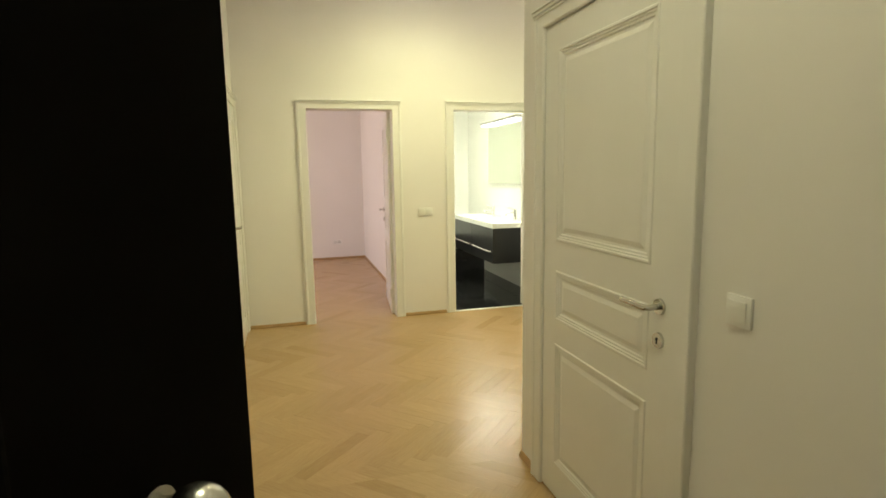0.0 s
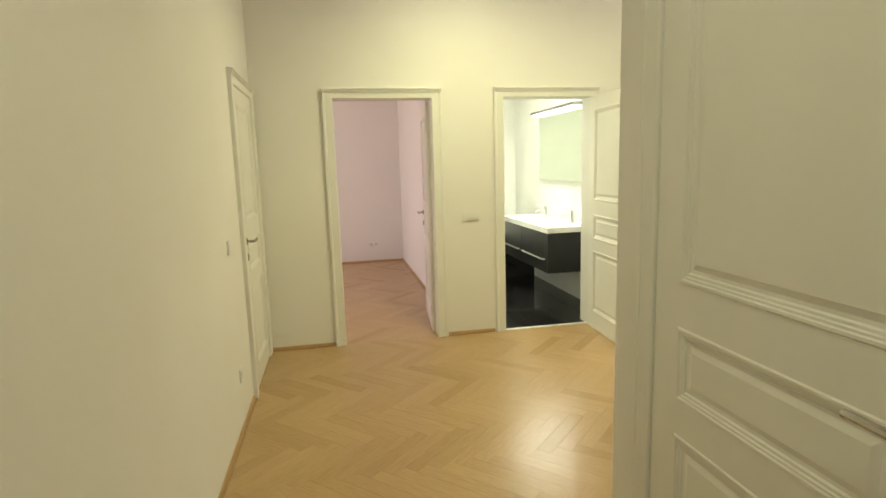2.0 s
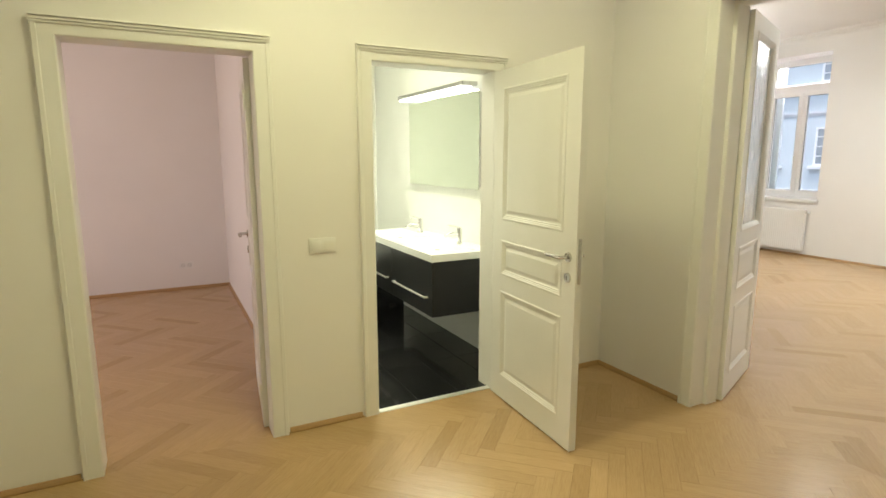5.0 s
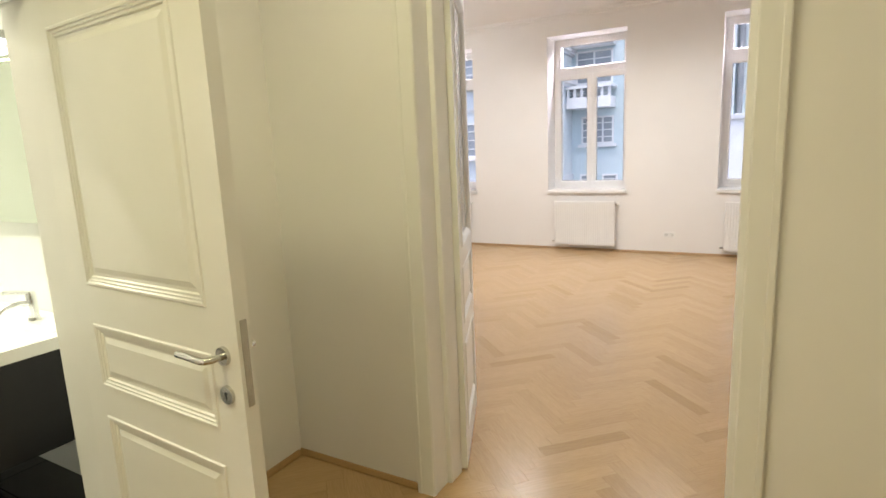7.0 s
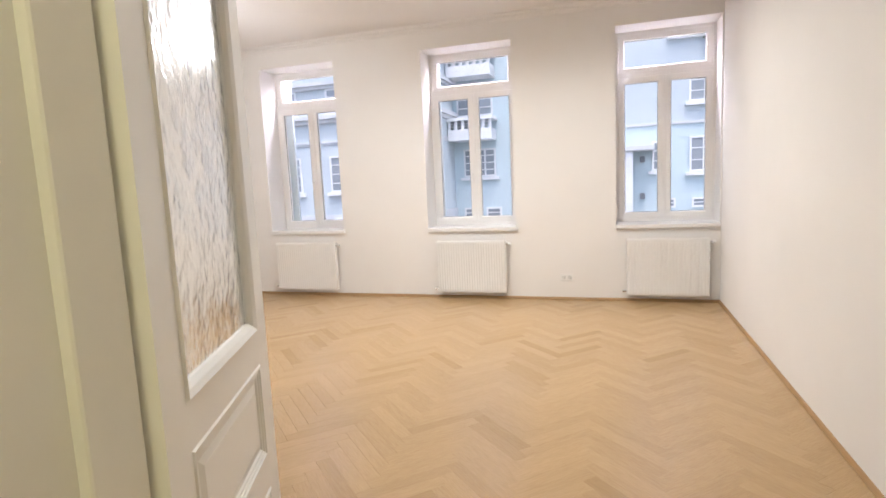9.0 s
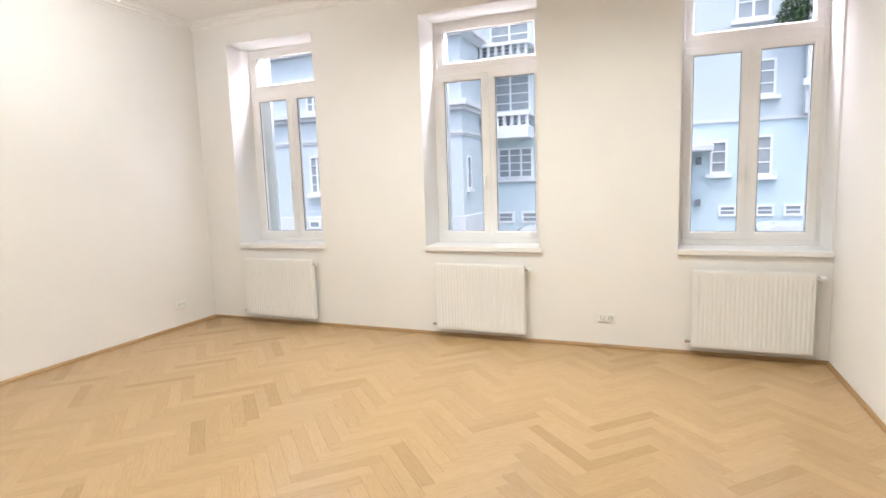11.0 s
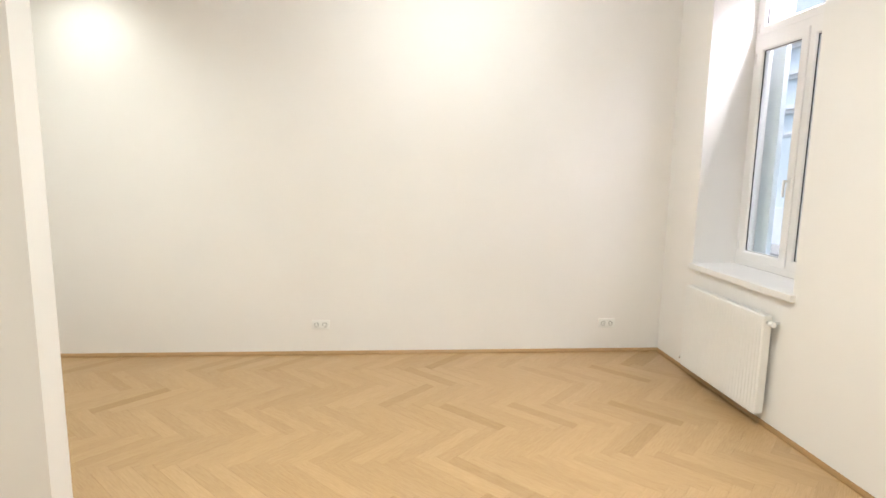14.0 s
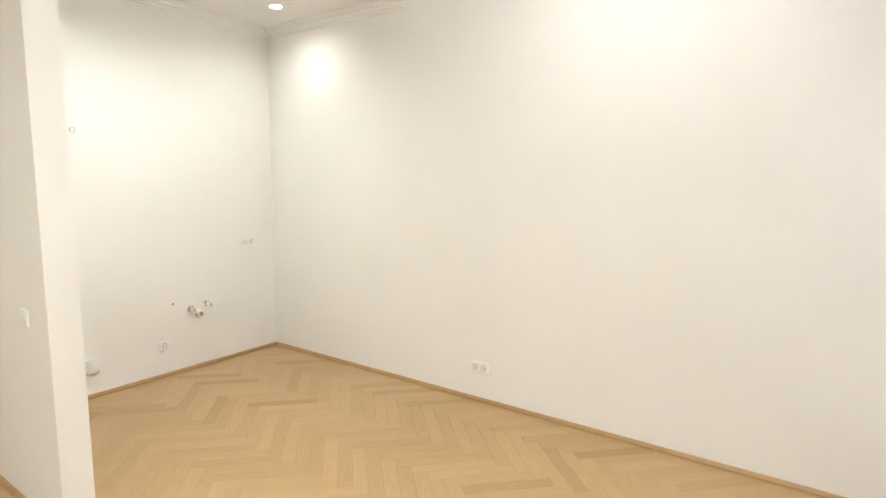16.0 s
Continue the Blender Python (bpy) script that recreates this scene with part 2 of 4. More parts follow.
def wall_x(name, x0, x1, y0, y1, holes, label, mat=PAINT):
    """A wall that runs along y, with openings (y0, y1, z0, z1) through it."""
    bm = bmesh.new()
    at = y0
    for a, b, c, d in sorted(holes):
        bx(bm, x0, x1, at, a, LOW, TOP + 0.1)
        if c > 0.01:
            bx(bm, x0, x1, a, b, LOW, c)
        bx(bm, x0, x1, a, b, d, TOP + 0.1)
        at = b
    bx(bm, x0, x1, at, y1, LOW, TOP + 0.1)
    return struct(name, bm, mat, label, "wall")


def wall_y(name, y0, y1, x0, x1, holes, label, mat=PAINT):
    """A wall that runs along x, with openings (x0, x1, z0, z1) through it."""
    bm = bmesh.new()
    at = x0
    for a, b, c, d in sorted(holes):
        bx(bm, at, a, y0, y1, LOW, TOP + 0.1)
        bx(bm, a, b, y0, y1, d, TOP + 0.1)
        at = b
    bx(bm, at, x1, y0, y1, LOW, TOP + 0.1)
    return struct(name, bm, mat, label, "wall")


WX, EX, NY, SY = -0.737, 3.15, 5.43, 2.485
CX = 0.83
LW, LE, LN, LS = 3.39, 9.34, 8.935, 2.66
KX = 3.886
PX, PY0, PY1 = 5.566, 6.432, 6.566
D1 = (-0.105, 0.735, 2.095)
D2 = (1.345, 2.175, 2.10)
D3 = (3.395, 4.605, 2.45)
D0 = (4.53, 5.33, 2.09)
DR = (1.346, 2.245, 2.09)
ROOM_E, ROOM_N, ROOM_W = 0.93, 9.55, -2.6
BATH_W, BATH_E, BATH_N = 1.05, 2.50, 8.45
TUB_Y = 7.70

wall_x("wall_hall_west", WX - 0.14, WX, -0.45, NY, [(D0[0], D0[1], 0, D0[2])], "white painted hall wall with a panelled door")
wall_y("wall_hall_north", NY, NY + 0.12, WX - 0.14, EX, [(D1[0], D1[1], 0, D1[2]), (D2[0], D2[1], 0, D2[2])], "white painted hall wall with two doorways")
wall_x("wall_corridor_east", CX, CX + 0.14, -0.45, SY, [(DR[0], DR[1], 0, DR[2])], "white painted corridor wall with a panelled door")
wall_y("wall_hall_south", SY - 0.14, SY, CX + 0.14, EX, [], "plain white painted hall wall")
wall_x("wall_hall_living", EX, LW, LS - 0.3, LN + 0.3, [(D3[0], D3[1], 0, D3[2])], "thick white wall with a double doorway")
wall_x("wall_kitchen_west", LW, KX, PY0, LN, [], "white painted kitchen wall with water connections")
wall_y("wall_partition", PY0, PY1, KX, PX, [], "short white painted partition wall with a free end")
wall_y("wall_living_north", LN, LN + 0.3, LW, LE + 0.55, [], "white painted living room wall lit by chandelier and downlight")
wall_y("wall_living_south", LS - 0.3, LS, LW, LE + 0.55, [], "plain white painted living room wall")
wall_x("wall_windows", LE, LE + 0.55, LS, LN, [(a, b, 0.86, 3.14) for a, b in WINDOWS], "white painted wall with three tall window openings")
wall_x("wall_room_east", ROOM_E, BATH_W, NY + 0.12, ROOM_N, [], "white painted bedroom wall")
wall_y("wall_room_north", ROOM_N, ROOM_N + 0.2, ROOM_W, BATH_W, [], "white painted bedroom wall with a socket")
wall_x("wall_room_west", ROOM_W - 0.3, ROOM_W, NY, ROOM_N, [(7.0, 8.2, 0.9, 2.9)], "white painted bedroom wall with a window opening")
wall_y("wall_room_south", NY, NY + 0.12, ROOM_W, WX - 0.14, [], "white painted bedroom wall")
wall_x("wall_bath_east", BATH_E, BATH_E + 0.12, NY + 0.12, BATH_N, [], "glossy white bathroom wall", TILE_WHITE)
wall_y("wall_bath_north", BATH_N, BATH_N + 0.12, BATH_W, BATH_E + 0.12, [], "glossy white bathroom wall", TILE_WHITE)
wall_y("wall_entrance", -0.45, -0.29, WX, CX, [(-0.683, 0.26, 0, 2.2)], "plain white wall round the entrance doorway")
wall_y("wall_stairwell", -2.2, -2.05, -1.6, 1.8, [], "plain stairwell wall")
wall_x("wall_stairwell_west", -1.6, -1.45, -2.05, -0.45, [], "plain stairwell wall")
wall_x("wall_stairwell_east", 1.65, 1.8, -2.05, -0.45, [], "plain stairwell wall")
struct("ceiling", box(-3.0, LE + 0.55, -2.2, 10.0, TOP, TOP + 0.25), CEIL, "smooth white painted ceiling", "ceiling")
DROP = 3.06
struct("ceiling_kitchen", box(KX, PX + 0.003, PY1, LN, DROP, TOP), CEIL, "lowered white ceiling over the kitchen corner", "ceiling")
struct("floor_base", box(-3.0, LE + 0.55, -2.2, 10.0, -0.30, -0.022), JOINT, "dark subfloor under the parquet", "floor")


def skirting(name, a, b, side):
    """Oak quarter strip from a to b along a wall; side: the way it stands off the wall."""
    (x0, y0), (x1, y1) = a, b
    d = Vector((x1 - x0, y1 - y0, 0))
    n = Vector((side[0], side[1], 0))
    prof = [(0, 0), (0.018, 0), (0.018, 0.010), (0.013, 0.019), (0.008, 0.027), (0.0, 0.030)]
    bm = bmesh.new()
    ends = []
    for p in (Vector((x0, y0, 0)), Vector((x1, y1, 0))):
        ends.append([bm.verts.new(p + n * (o - 0.001) + Vector((0, 0, z))) for o, z in prof])
    k = len(prof)
    for i in range(k):
        bm.faces.new((ends[0][i], ends[0][(i + 1) % k], ends[1][(i + 1) % k], ends[1][i]))
    bm.faces.new(ends[0][::-1])
    bm.faces.new(ends[1])
    bmesh.ops.recalc_face_normals(bm, faces=bm.faces[:])
    struct(name, bm, SKIRT, "slim oak skirting strip along the wall", "baseboard")


skirting("baseboard", (WX, -0.29), (WX, D0[0] - 0.09), (1, 0))
skirting("baseboard", (WX + 0.02, NY), (D1[0] - 0.085, NY), (0, -1))
skirting("baseboard", (D1[1] + 0.085, NY), (D2[0] - 0.09, NY), (0, -1))
skirting("baseboard", (D2[1] + 0.09, NY), (EX - 0.02, NY), (0, -1))
skirting("baseboard", (EX, D3[1] + 0.09), (EX, NY), (-1, 0))
skirting("baseboard", (EX, SY), (EX, D3[0] - 0.09), (-1, 0))
skirting("baseboard", (CX, SY), (EX - 0.02, SY), (0, 1))
skirting("baseboard", (CX, DR[1] + 0.09), (CX, SY), (-1, 0))
skirting("baseboard", (CX, -0.29), (CX, DR[0] - 0.09), (-1, 0))
skirting("baseboard", (LW, LS), (LW, D3[0] - 0.09), (1, 0))
skirting("baseboard", (LW, D3[1] + 0.09), (LW, PY0), (1, 0))
skirting("baseboard", (LW + 0.02, PY0), (PX, PY0), (0, -1))
skirting("baseboard", (KX + 0.02, PY1), (PX, PY1), (0, 1))
skirting("baseboard", (KX, PY1), (KX, LN), (1, 0))
skirting("baseboard", (KX + 0.02, LN), (LE, LN), (0, -1))
skirting("baseboard", (LE, LS), (LE, LN - 0.02), (-1, 0))
skirting("baseboard", (LW + 0.02, LS), (LE - 0.02, LS), (0, 1))
skirting("baseboard", (ROOM_W, ROOM_N), (ROOM_E, ROOM_N), (0, -1))
skirting("baseboard", (ROOM_E, NY + 0.12), (ROOM_E, ROOM_N - 0.02), (-1, 0))


def cornice(name, a, b, side, top=TOP):
    (x0, y0), (x1, y1) = a, b
    n = Vector((side[0], side[1], 0))
    prof = [(0, -0.085), (0.012, -0.085), (0.014, -0.07), (0.03, -0.062), (0.034, -0.04), (0.06, -0.03), (0.066, -0.012), (0.085, -0.008), (0.085, 0), (0, 0)]
    bm = bmesh.new()
    ends = [[bm.verts.new(Vector((p[0], p[1], top)) + n * (o - 0.001) + Vector((0, 0, z - 0.001))) for o, z in prof] for p in ((x0, y0), (x1, y1))]
    k = len(prof)
    for i in range(k):
        bm.faces.new((ends[0][i], ends[0][(i + 1) % k], ends[1][(i + 1) % k], ends[1][i]))
    bm.faces.new(ends[0][::-1])
    bm.faces.new(ends[1])
    bmesh.ops.recalc_face_normals(bm, faces=bm.faces[:])
    struct(name, bm, CEIL, "slim white stucco cornice below the ceiling", "trim")


cornice("trim_cornice", (LE, LS), (LE, LN), (-1, 0))
cornice("trim_cornice", (PX + 0.004, LN), (LE - 0.085, LN), (0, -1))
cornice("trim_cornice", (KX + 0.085, LN), (PX, LN), (0, -1), DROP)
cornice("trim_cornice", (KX, PY1), (KX, LN), (1, 0), DROP)
cornice("trim_cornice", (LW + 0.085, LS), (LE - 0.085, LS), (0, 1))
cornice("trim_cornice", (LW, LS + 0.085), (LW, PY0), (1, 0))
cornice("trim_cornice", (LW + 0.085, PY0), (PX, PY0), (0, -1))


# ---- doors ----
CASING = [(0.0, 0.0), (0.0, -0.018), (0.006, -0.024), (0.064, -0.024), (0.068, -0.028), (0.084, -0.028), (0.088, -0.024), (0.088, 0.0)]


def casing(name, m, x0, x1, z1, depth, label, both=True, deep=False):
    """Lining and casing of a doorway. Local: x along the wall, -y out of the wall's face, y into it."""
    ob = root(name, m, label, "door frame", kind="structure")
    bm = sweep_rect(bmesh.new(), x0 + 0.012, x1 - 0.012, 0, z1 - 0.012, CASING, True)
    part("casing", bm, LACQUER, ob, smooth=None)
    bm = bmesh.new()
    for za, zb, out in ((0.050, 0.058, 0.031), (0.062, 0.074, 0.036), (0.0762, 0.084, 0.042)):
        bx(bm, x0 - 0.078, x1 + 0.078, -out, -0.0235, z1 + za - 0.012, z1 + zb - 0.012, bevel=0.002)
    part("head_cap", bm, LACQUER, ob, smooth=None)
    if both:
        bm = sweep_rect(bmesh.new(), x0 + 0.012, x1 - 0.012, 0, z1 - 0.012, [(o, depth - y) for o, y in CASING], True)
        part("casing", bm, LACQUER, ob, smooth=None)
    lined = 0.215 if deep else depth
    bm = bmesh.new()
    bx(bm, x0 - 0.004, x0 + 0.0119, 0.0, lined, 0, z1)
    bx(bm, x1 - 0.0119, x1 + 0.004, 0.0, lined, 0, z1)
    bx(bm, x0 + 0.012, x1 - 0.012, 0.0, lined, z1 - 0.0119, z1 + 0.004)
    part("lining", bm, LACQUER, ob, smooth=None)
    if deep:
        # the door stop: a second, narrower frame inside the lining
        prof = [(0.0, 0.100), (-0.018, 0.104), (-0.022, 0.108), (-0.022, 0.205), (-0.016, 0.212), (0.0, 0.214)]
        bm = sweep_rect(bmesh.new(), x0 + 0.0121, x1 - 0.0121, 0, z1 - 0.0121, prof, True)
        part("door_stop", bm, LACQUER, ob, smooth=None)
    return ob


MOULD = [(0.0, 0.021), (0.004, 0.025), (0.011, 0.025), (0.014, 0.021), (0.020, 0.021), (0.023, 0.017), (0.030, 0.017), (0.034, 0.012), (0.044, 0.012), (0.062, 0.018), (0.066, 0.018)]


def lever(parent, x, z, side, sense):
    """Lever handle on a round rose with a lock rose below. side: +1 or -1 face; sense: the way that the lever points."""
    y = 0.021 * side
    bm = cyl(bmesh.new(), (x, y, z), (x, y + side * 0.009, z), 0.026, 0.0245, 28)
    part("rose", bm, STEEL, parent)
    pts = [(x, y + side * 0.009, z), (x, y + side * 0.040, z), (x + sense * 0.006, y + side * 0.052, z), (x + sense * 0.020, y + side * 0.056, z), (x + sense * 0.070, y + side * 0.056, z + 0.002), (x + sense * 0.125, y + side * 0.053, z + 0.001)]
    part("door_handle", tube(bmesh.new(), pts, 0.0095, 14), STEEL, parent, "satin steel lever handle")
    bm = cyl(bmesh.new(), (x, y, z - 0.108), (x, y + side * 0.009, z - 0.108), 0.026, 0.0245, 28)
    lock = part("lock_rose", bm, STEEL, parent)
    bm = bmesh.new()
    cyl(bm, (x, y + side * 0.0092, z - 0.103), (x, y + side * 0.0100, z - 0.103), 0.0052, n=14)
    bx(bm, x - 0.0022, x + 0.0022, min(y + side * 0.0092, y + side * 0.0099), max(y + side * 0.0092, y + side * 0.0099), z - 0.119, z - 0.103)
    part("keyhole", bm, SLOT_SHADE, lock)
    return lock


def leaf(name, m, w, h, label, handles=((1, 1), (-1, 1)), glazed=False, mat=LACQUER, rows=((1.178, 1.97), (0.83, 1.05), (0.16, 0.725)), stile=0.115, key=False):
    """A panelled door leaf. Local: hinge line at x = 0, the leaf along +x, faces at y = +-0.021."""
    ob = root(name, m, label, "door", kind="structure")
    rows = sorted(rows)
    bm = bmesh.new()
    x0, x1 = stile, w - stile
    bx(bm, 0, x0, -0.021, 0.021, 0.008, h)
    bx(bm, x1, w, -0.021, 0.021, 0.008, h)
    at = 0.008
    for a, b in rows:
        bx(bm, x0, x1, -0.021, 0.021, at, a)
        at = b
    bx(bm, x0, x1, -0.021, 0.021, at, h)
    part("leaf_frame", bm, mat, ob, smooth=None)
    for i, (a, b) in enumerate(rows):
        if glazed and i == len(rows) - 1:
            bm = sweep_rect(bmesh.new(), x0 + 0.03, x1 - 0.03, a + 0.03, b - 0.03, [(0, -0.008), (0.012, -0.020), (0.026, -0.027), (0.032, -0.021), (0.032, 0.021), (0.026, 0.027), (0.012, 0.020), (0, 0.008)])
            part("glazing_bead", bm, mat, ob, smooth=None)
            pane = part("pane", box(x0 + 0.026, x1 - 0.026, -0.003, 0.003, a + 0.026, b - 0.026), FROST, ob, "structured glass pane", smooth=None)
            pane.visible_shadow = False
            continue
        bm = bmesh.new()
        for s in (1, -1):
            rings_xz(bm, x0, x1, a, b, s, MOULD)
        part("panel", bm, mat, ob, smooth=None)
    for side, sense in handles:
        lock = lever(ob, w - 0.062, 1.055, side, -1)
        if key and side == 1:
            bm = bmesh.new()
            y = side * 0.031
            cyl(bm, (w - 0.062, y, 0.951), (w - 0.062, y + side * 0.022, 0.951), 0.003, n=10)
            bx(bm, w - 0.064, w - 0.060, min(y + side * 0.02, y + side * 0.045), max(y + side * 0.02, y + side * 0.045), 0.940, 0.962, bevel=0.0015)
            part("key", bm, BRASS, lock, "small key in the lock")
    if handles:
        part("lock_plate", box(w - 0.0005, w + 0.002, -0.010, 0.010, 0.92, 1.155, bevel=0.0005), STEEL, ob, "satin steel lock face plate", smooth=None)
    for z in (0.22, 1.86):
        part("hinge", cyl(bmesh.new(), (-0.004, 0.027, z - 0.05), (-0.004, 0.027, z + 0.05), 0.007, n=12), LACQUER, ob)
    return ob


casing("door_frame_room", Matrix.Translation((0, NY, 0)), D1[0], D1[1], D1[2], 0.12, "white lacquered door casing round the bedroom doorway")
casing("door_frame_bathroom", Matrix.Translation((0, NY, 0)), D2[0], D2[1], D2[2], 0.12, "white lacquered door casing round the bathroom doorway")
# casings in walls that run along y: local x is -y (faces -x) or +y (faces +x)
casing("door_frame_hall_west", pose(WX, 0, 0, 0, 0, 90), D0[0], D0[1], D0[2], 0.14, "white lacquered door casing in the hall", both=False)
casing("door_frame_corridor", pose(CX, 0, 0, 0, 0, -90), -DR[1], -DR[0], DR[2], 0.14, "white lacquered door casing in the corridor", both=False)
casing("door_frame_living", pose(EX, 0, 0, 0, 0, -90), -D3[1], -D3[0], D3[2], 0.24, "white lacquered casing and deep lining of the double doorway", both=False, deep=True)

leaf("door_1", pose(D1[1] - 0.02, NY + 0.115, 0, 0, 0, 84.5), 0.80, 2.075, "open white panelled bedroom door with a lever handle")
leaf("door_2", pose(D2[1] - 0.008, NY - 0.050, 0, 0, 0, 266.5), 0.865, 2.08, "open white panelled bathroom door with a lever handle", key=False)
leaf("door_3", pose(3.375, 4.572, 0, 0, 0, 22), 0.735, 2.40, "open white double door leaf with a glazed upper panel", handles=(), glazed=True, rows=((1.10, 2.30), (0.72, 1.0), (0.16, 0.62)), stile=0.105)
leaf("door_4", pose(WX - 0.010, D0[1] - 0.014, 0, 0, 0, 270), D0[1] - D0[0] - 0.028, 2.075, "closed white panelled hall door with a lever handle", handles=((1, -1),))
leaf("door_5", pose(CX + 0.012, DR[1] - 0.014, 0, 0, 0, 270), DR[1] - DR[0] - 0.028, 2.075, "closed white panelled corridor door with lever handle and key", handles=((-1, 1),))
# entrance door, coloured dark for its shaded stairwell side, standing ajar
ed = leaf("door_6", pose(-0.684, -0.283, 0, 0, 0, 57.6), 0.705, 2.18, "brown panelled entrance door darkened for shade, standing open", handles=(), mat=SHADED_DOOR, rows=((1.17, 2.05), (0.83, 1.07), (0.16, 0.73)))
bm = bmesh.new()
cyl(bm, (0.640, -0.021, 1.346), (0.640, -0.025, 1.346), 0.010, n=24)
cyl(bm, (0.640, -0.025, 1.346), (0.640, -0.034, 1.346), 0.006, 0.008, n=18)
bmesh.ops.create_uvsphere(bm, u_segments=20, v_segments=12, radius=0.014, matrix=Matrix.Translation((0.640, -0.044, 1.346)))
part("door_knob", bm, STEEL, ed, "pale round metal door knob")
# threshold strip of the bathroom
struct("threshold_bathroom", box(D2[0] + 0.012, D2[1] - 0.012, NY - 0.012, NY + 0.03, -0.02, 0.006, bevel=0.002), ALU, "thin pale metal threshold strip", "threshold")


# ---- windows ----
def sash(parent, x0, x1, z0, z1, y, handle=False):
    """One glazed wing. Local: x along the wall, -y into the room."""
    w = 0.072
    bm = sweep_rect(bmesh.new(), x0 + w, x1 - w, z0 + w, z1 - w, [(0.0, y + 0.030), (0.0, y - 0.014), (0.006, y - 0.022), (0.014, y - 0.026), (w - 0.004, y - 0.026), (w, y - 0.022), (w, y + 0.030)])
    s = part("sash", bm, FRAME_WHITE, parent, smooth=None)
    bm = sweep_rect(bmesh.new(), x0 + w + 0.003, x1 - w - 0.003, z0 + w + 0.003, z1 - w - 0.003, [(0, y - 0.004), (0, y - 0.0125), (0.0029, y - 0.0125), (0.0029, y - 0.004)])
    part("gasket", bm, GASKET, s, smooth=None)
    pane = part("pane", box(x0 + w - 0.006, x1 - w + 0.006, y, y + 0.005, z0 + w - 0.006, z1 - w + 0.006), GLASS, s, "clear window glass", smooth=None)
    pane.visible_shadow = False
    if handle:
        bm = bmesh.new()
        bx(bm, x1 - 0.049, x1 - 0.023, y - 0.034, y - 0.0262, 1.52, 1.60, bevel=0.003)
        cyl(bm, (x1 - 0.036, y - 0.034, 1.575), (x1 - 0.036, y - 0.060, 1.575), 0.008, n=12)
        bx(bm, x1 - 0.045, x1 - 0.027, y - 0.072, y - 0.058, 1.465, 1.585, bevel=0.004)
        part("window_handle", bm, PLASTIC, s, "white window handle")
    return s


def window(name, y0, y1):
    """Local x runs along -y of the world's wall: the window faces the room along -x."""
    m = pose(LE + 0.38, 0, 0, 0, 0, -90)
    ob = root(name, m, "tall white casement window with a fanlight above", "window", kind="structure")
    a, b = -y1, -y0
    z0, z1, zt = 0.906, 3.14, 2.64
    f = 0.05
    bm = bmesh.new()
    bx(bm, a, a + f, -0.02, 0.06, z0, z1)
    bx(bm, b - f, b, -0.02, 0.06, z0, z1)
    bx(bm, a + f, b - f, -0.02, 0.06, z0, z0 + 0.055)
    bx(bm, a + f, b - f, -0.02, 0.06, z1 - f, z1)
    bx(bm, a + f, b - f, -0.024, 0.06, zt - 0.035, zt + 0.035)
    part("window_frame", bm, FRAME_WHITE, ob, smooth=None)
    mid = (a + b) / 2
    sash(ob, a + 0.035, mid - 0.002, z0 + 0.045, zt - 0.022, 0.0, True)
    sash(ob, mid + 0.002, b - 0.035, z0 + 0.045, zt - 0.022, 0.0)
    sash(ob, a + 0.035, b - 0.035, zt + 0.022, z1 - 0.035, 0.0)
    part("cover_strip", box(mid - 0.012, mid + 0.016, -0.036, -0.0265, z0 + 0.05, zt - 0.03, bevel=0.003), FRAME_WHITE, ob, smooth=None)
    for zz in (z0 + 0.16, zt - 0.14, zt + 0.08):
        for xx in (a + 0.034, b - 0.034):
            part("hinge", cyl(bmesh.new(), (xx, -0.030, zz - 0.035), (xx, -0.030, zz + 0.035), 0.007, n=12), FRAME_WHITE, ob)
    e0, e1 = a - 0.004, b + (0.03 if y0 > 2.7 else 0.013)
    bm = bmesh.new()
    bx(bm, e0, e1, -0.415, -0.381, 0.860, 0.905, bevel=0.006)
    bx(bm, a + 0.001, b - 0.001, -0.3805, -0.021, 0.862, 0.9045)
    part("window_sill", bm, FRAME_WHITE, ob, "white window board with a rounded nose", smooth=None)
    bx_out = box(a + 0.001, b - 0.001, 0.061, 0.22, 0.862, 0.885)
    part("outer_sill", bx_out, STEEL, ob, "metal outer sill", smooth=None)
    return ob


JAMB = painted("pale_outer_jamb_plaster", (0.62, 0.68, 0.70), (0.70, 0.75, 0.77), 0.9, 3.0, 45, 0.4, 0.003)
for i, (a, b) in enumerate(WINDOWS):
    window("window_%d" % (i + 1), a, b)
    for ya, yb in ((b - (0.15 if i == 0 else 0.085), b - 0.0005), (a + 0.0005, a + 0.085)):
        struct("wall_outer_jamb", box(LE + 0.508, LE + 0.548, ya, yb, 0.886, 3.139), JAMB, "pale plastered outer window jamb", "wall")


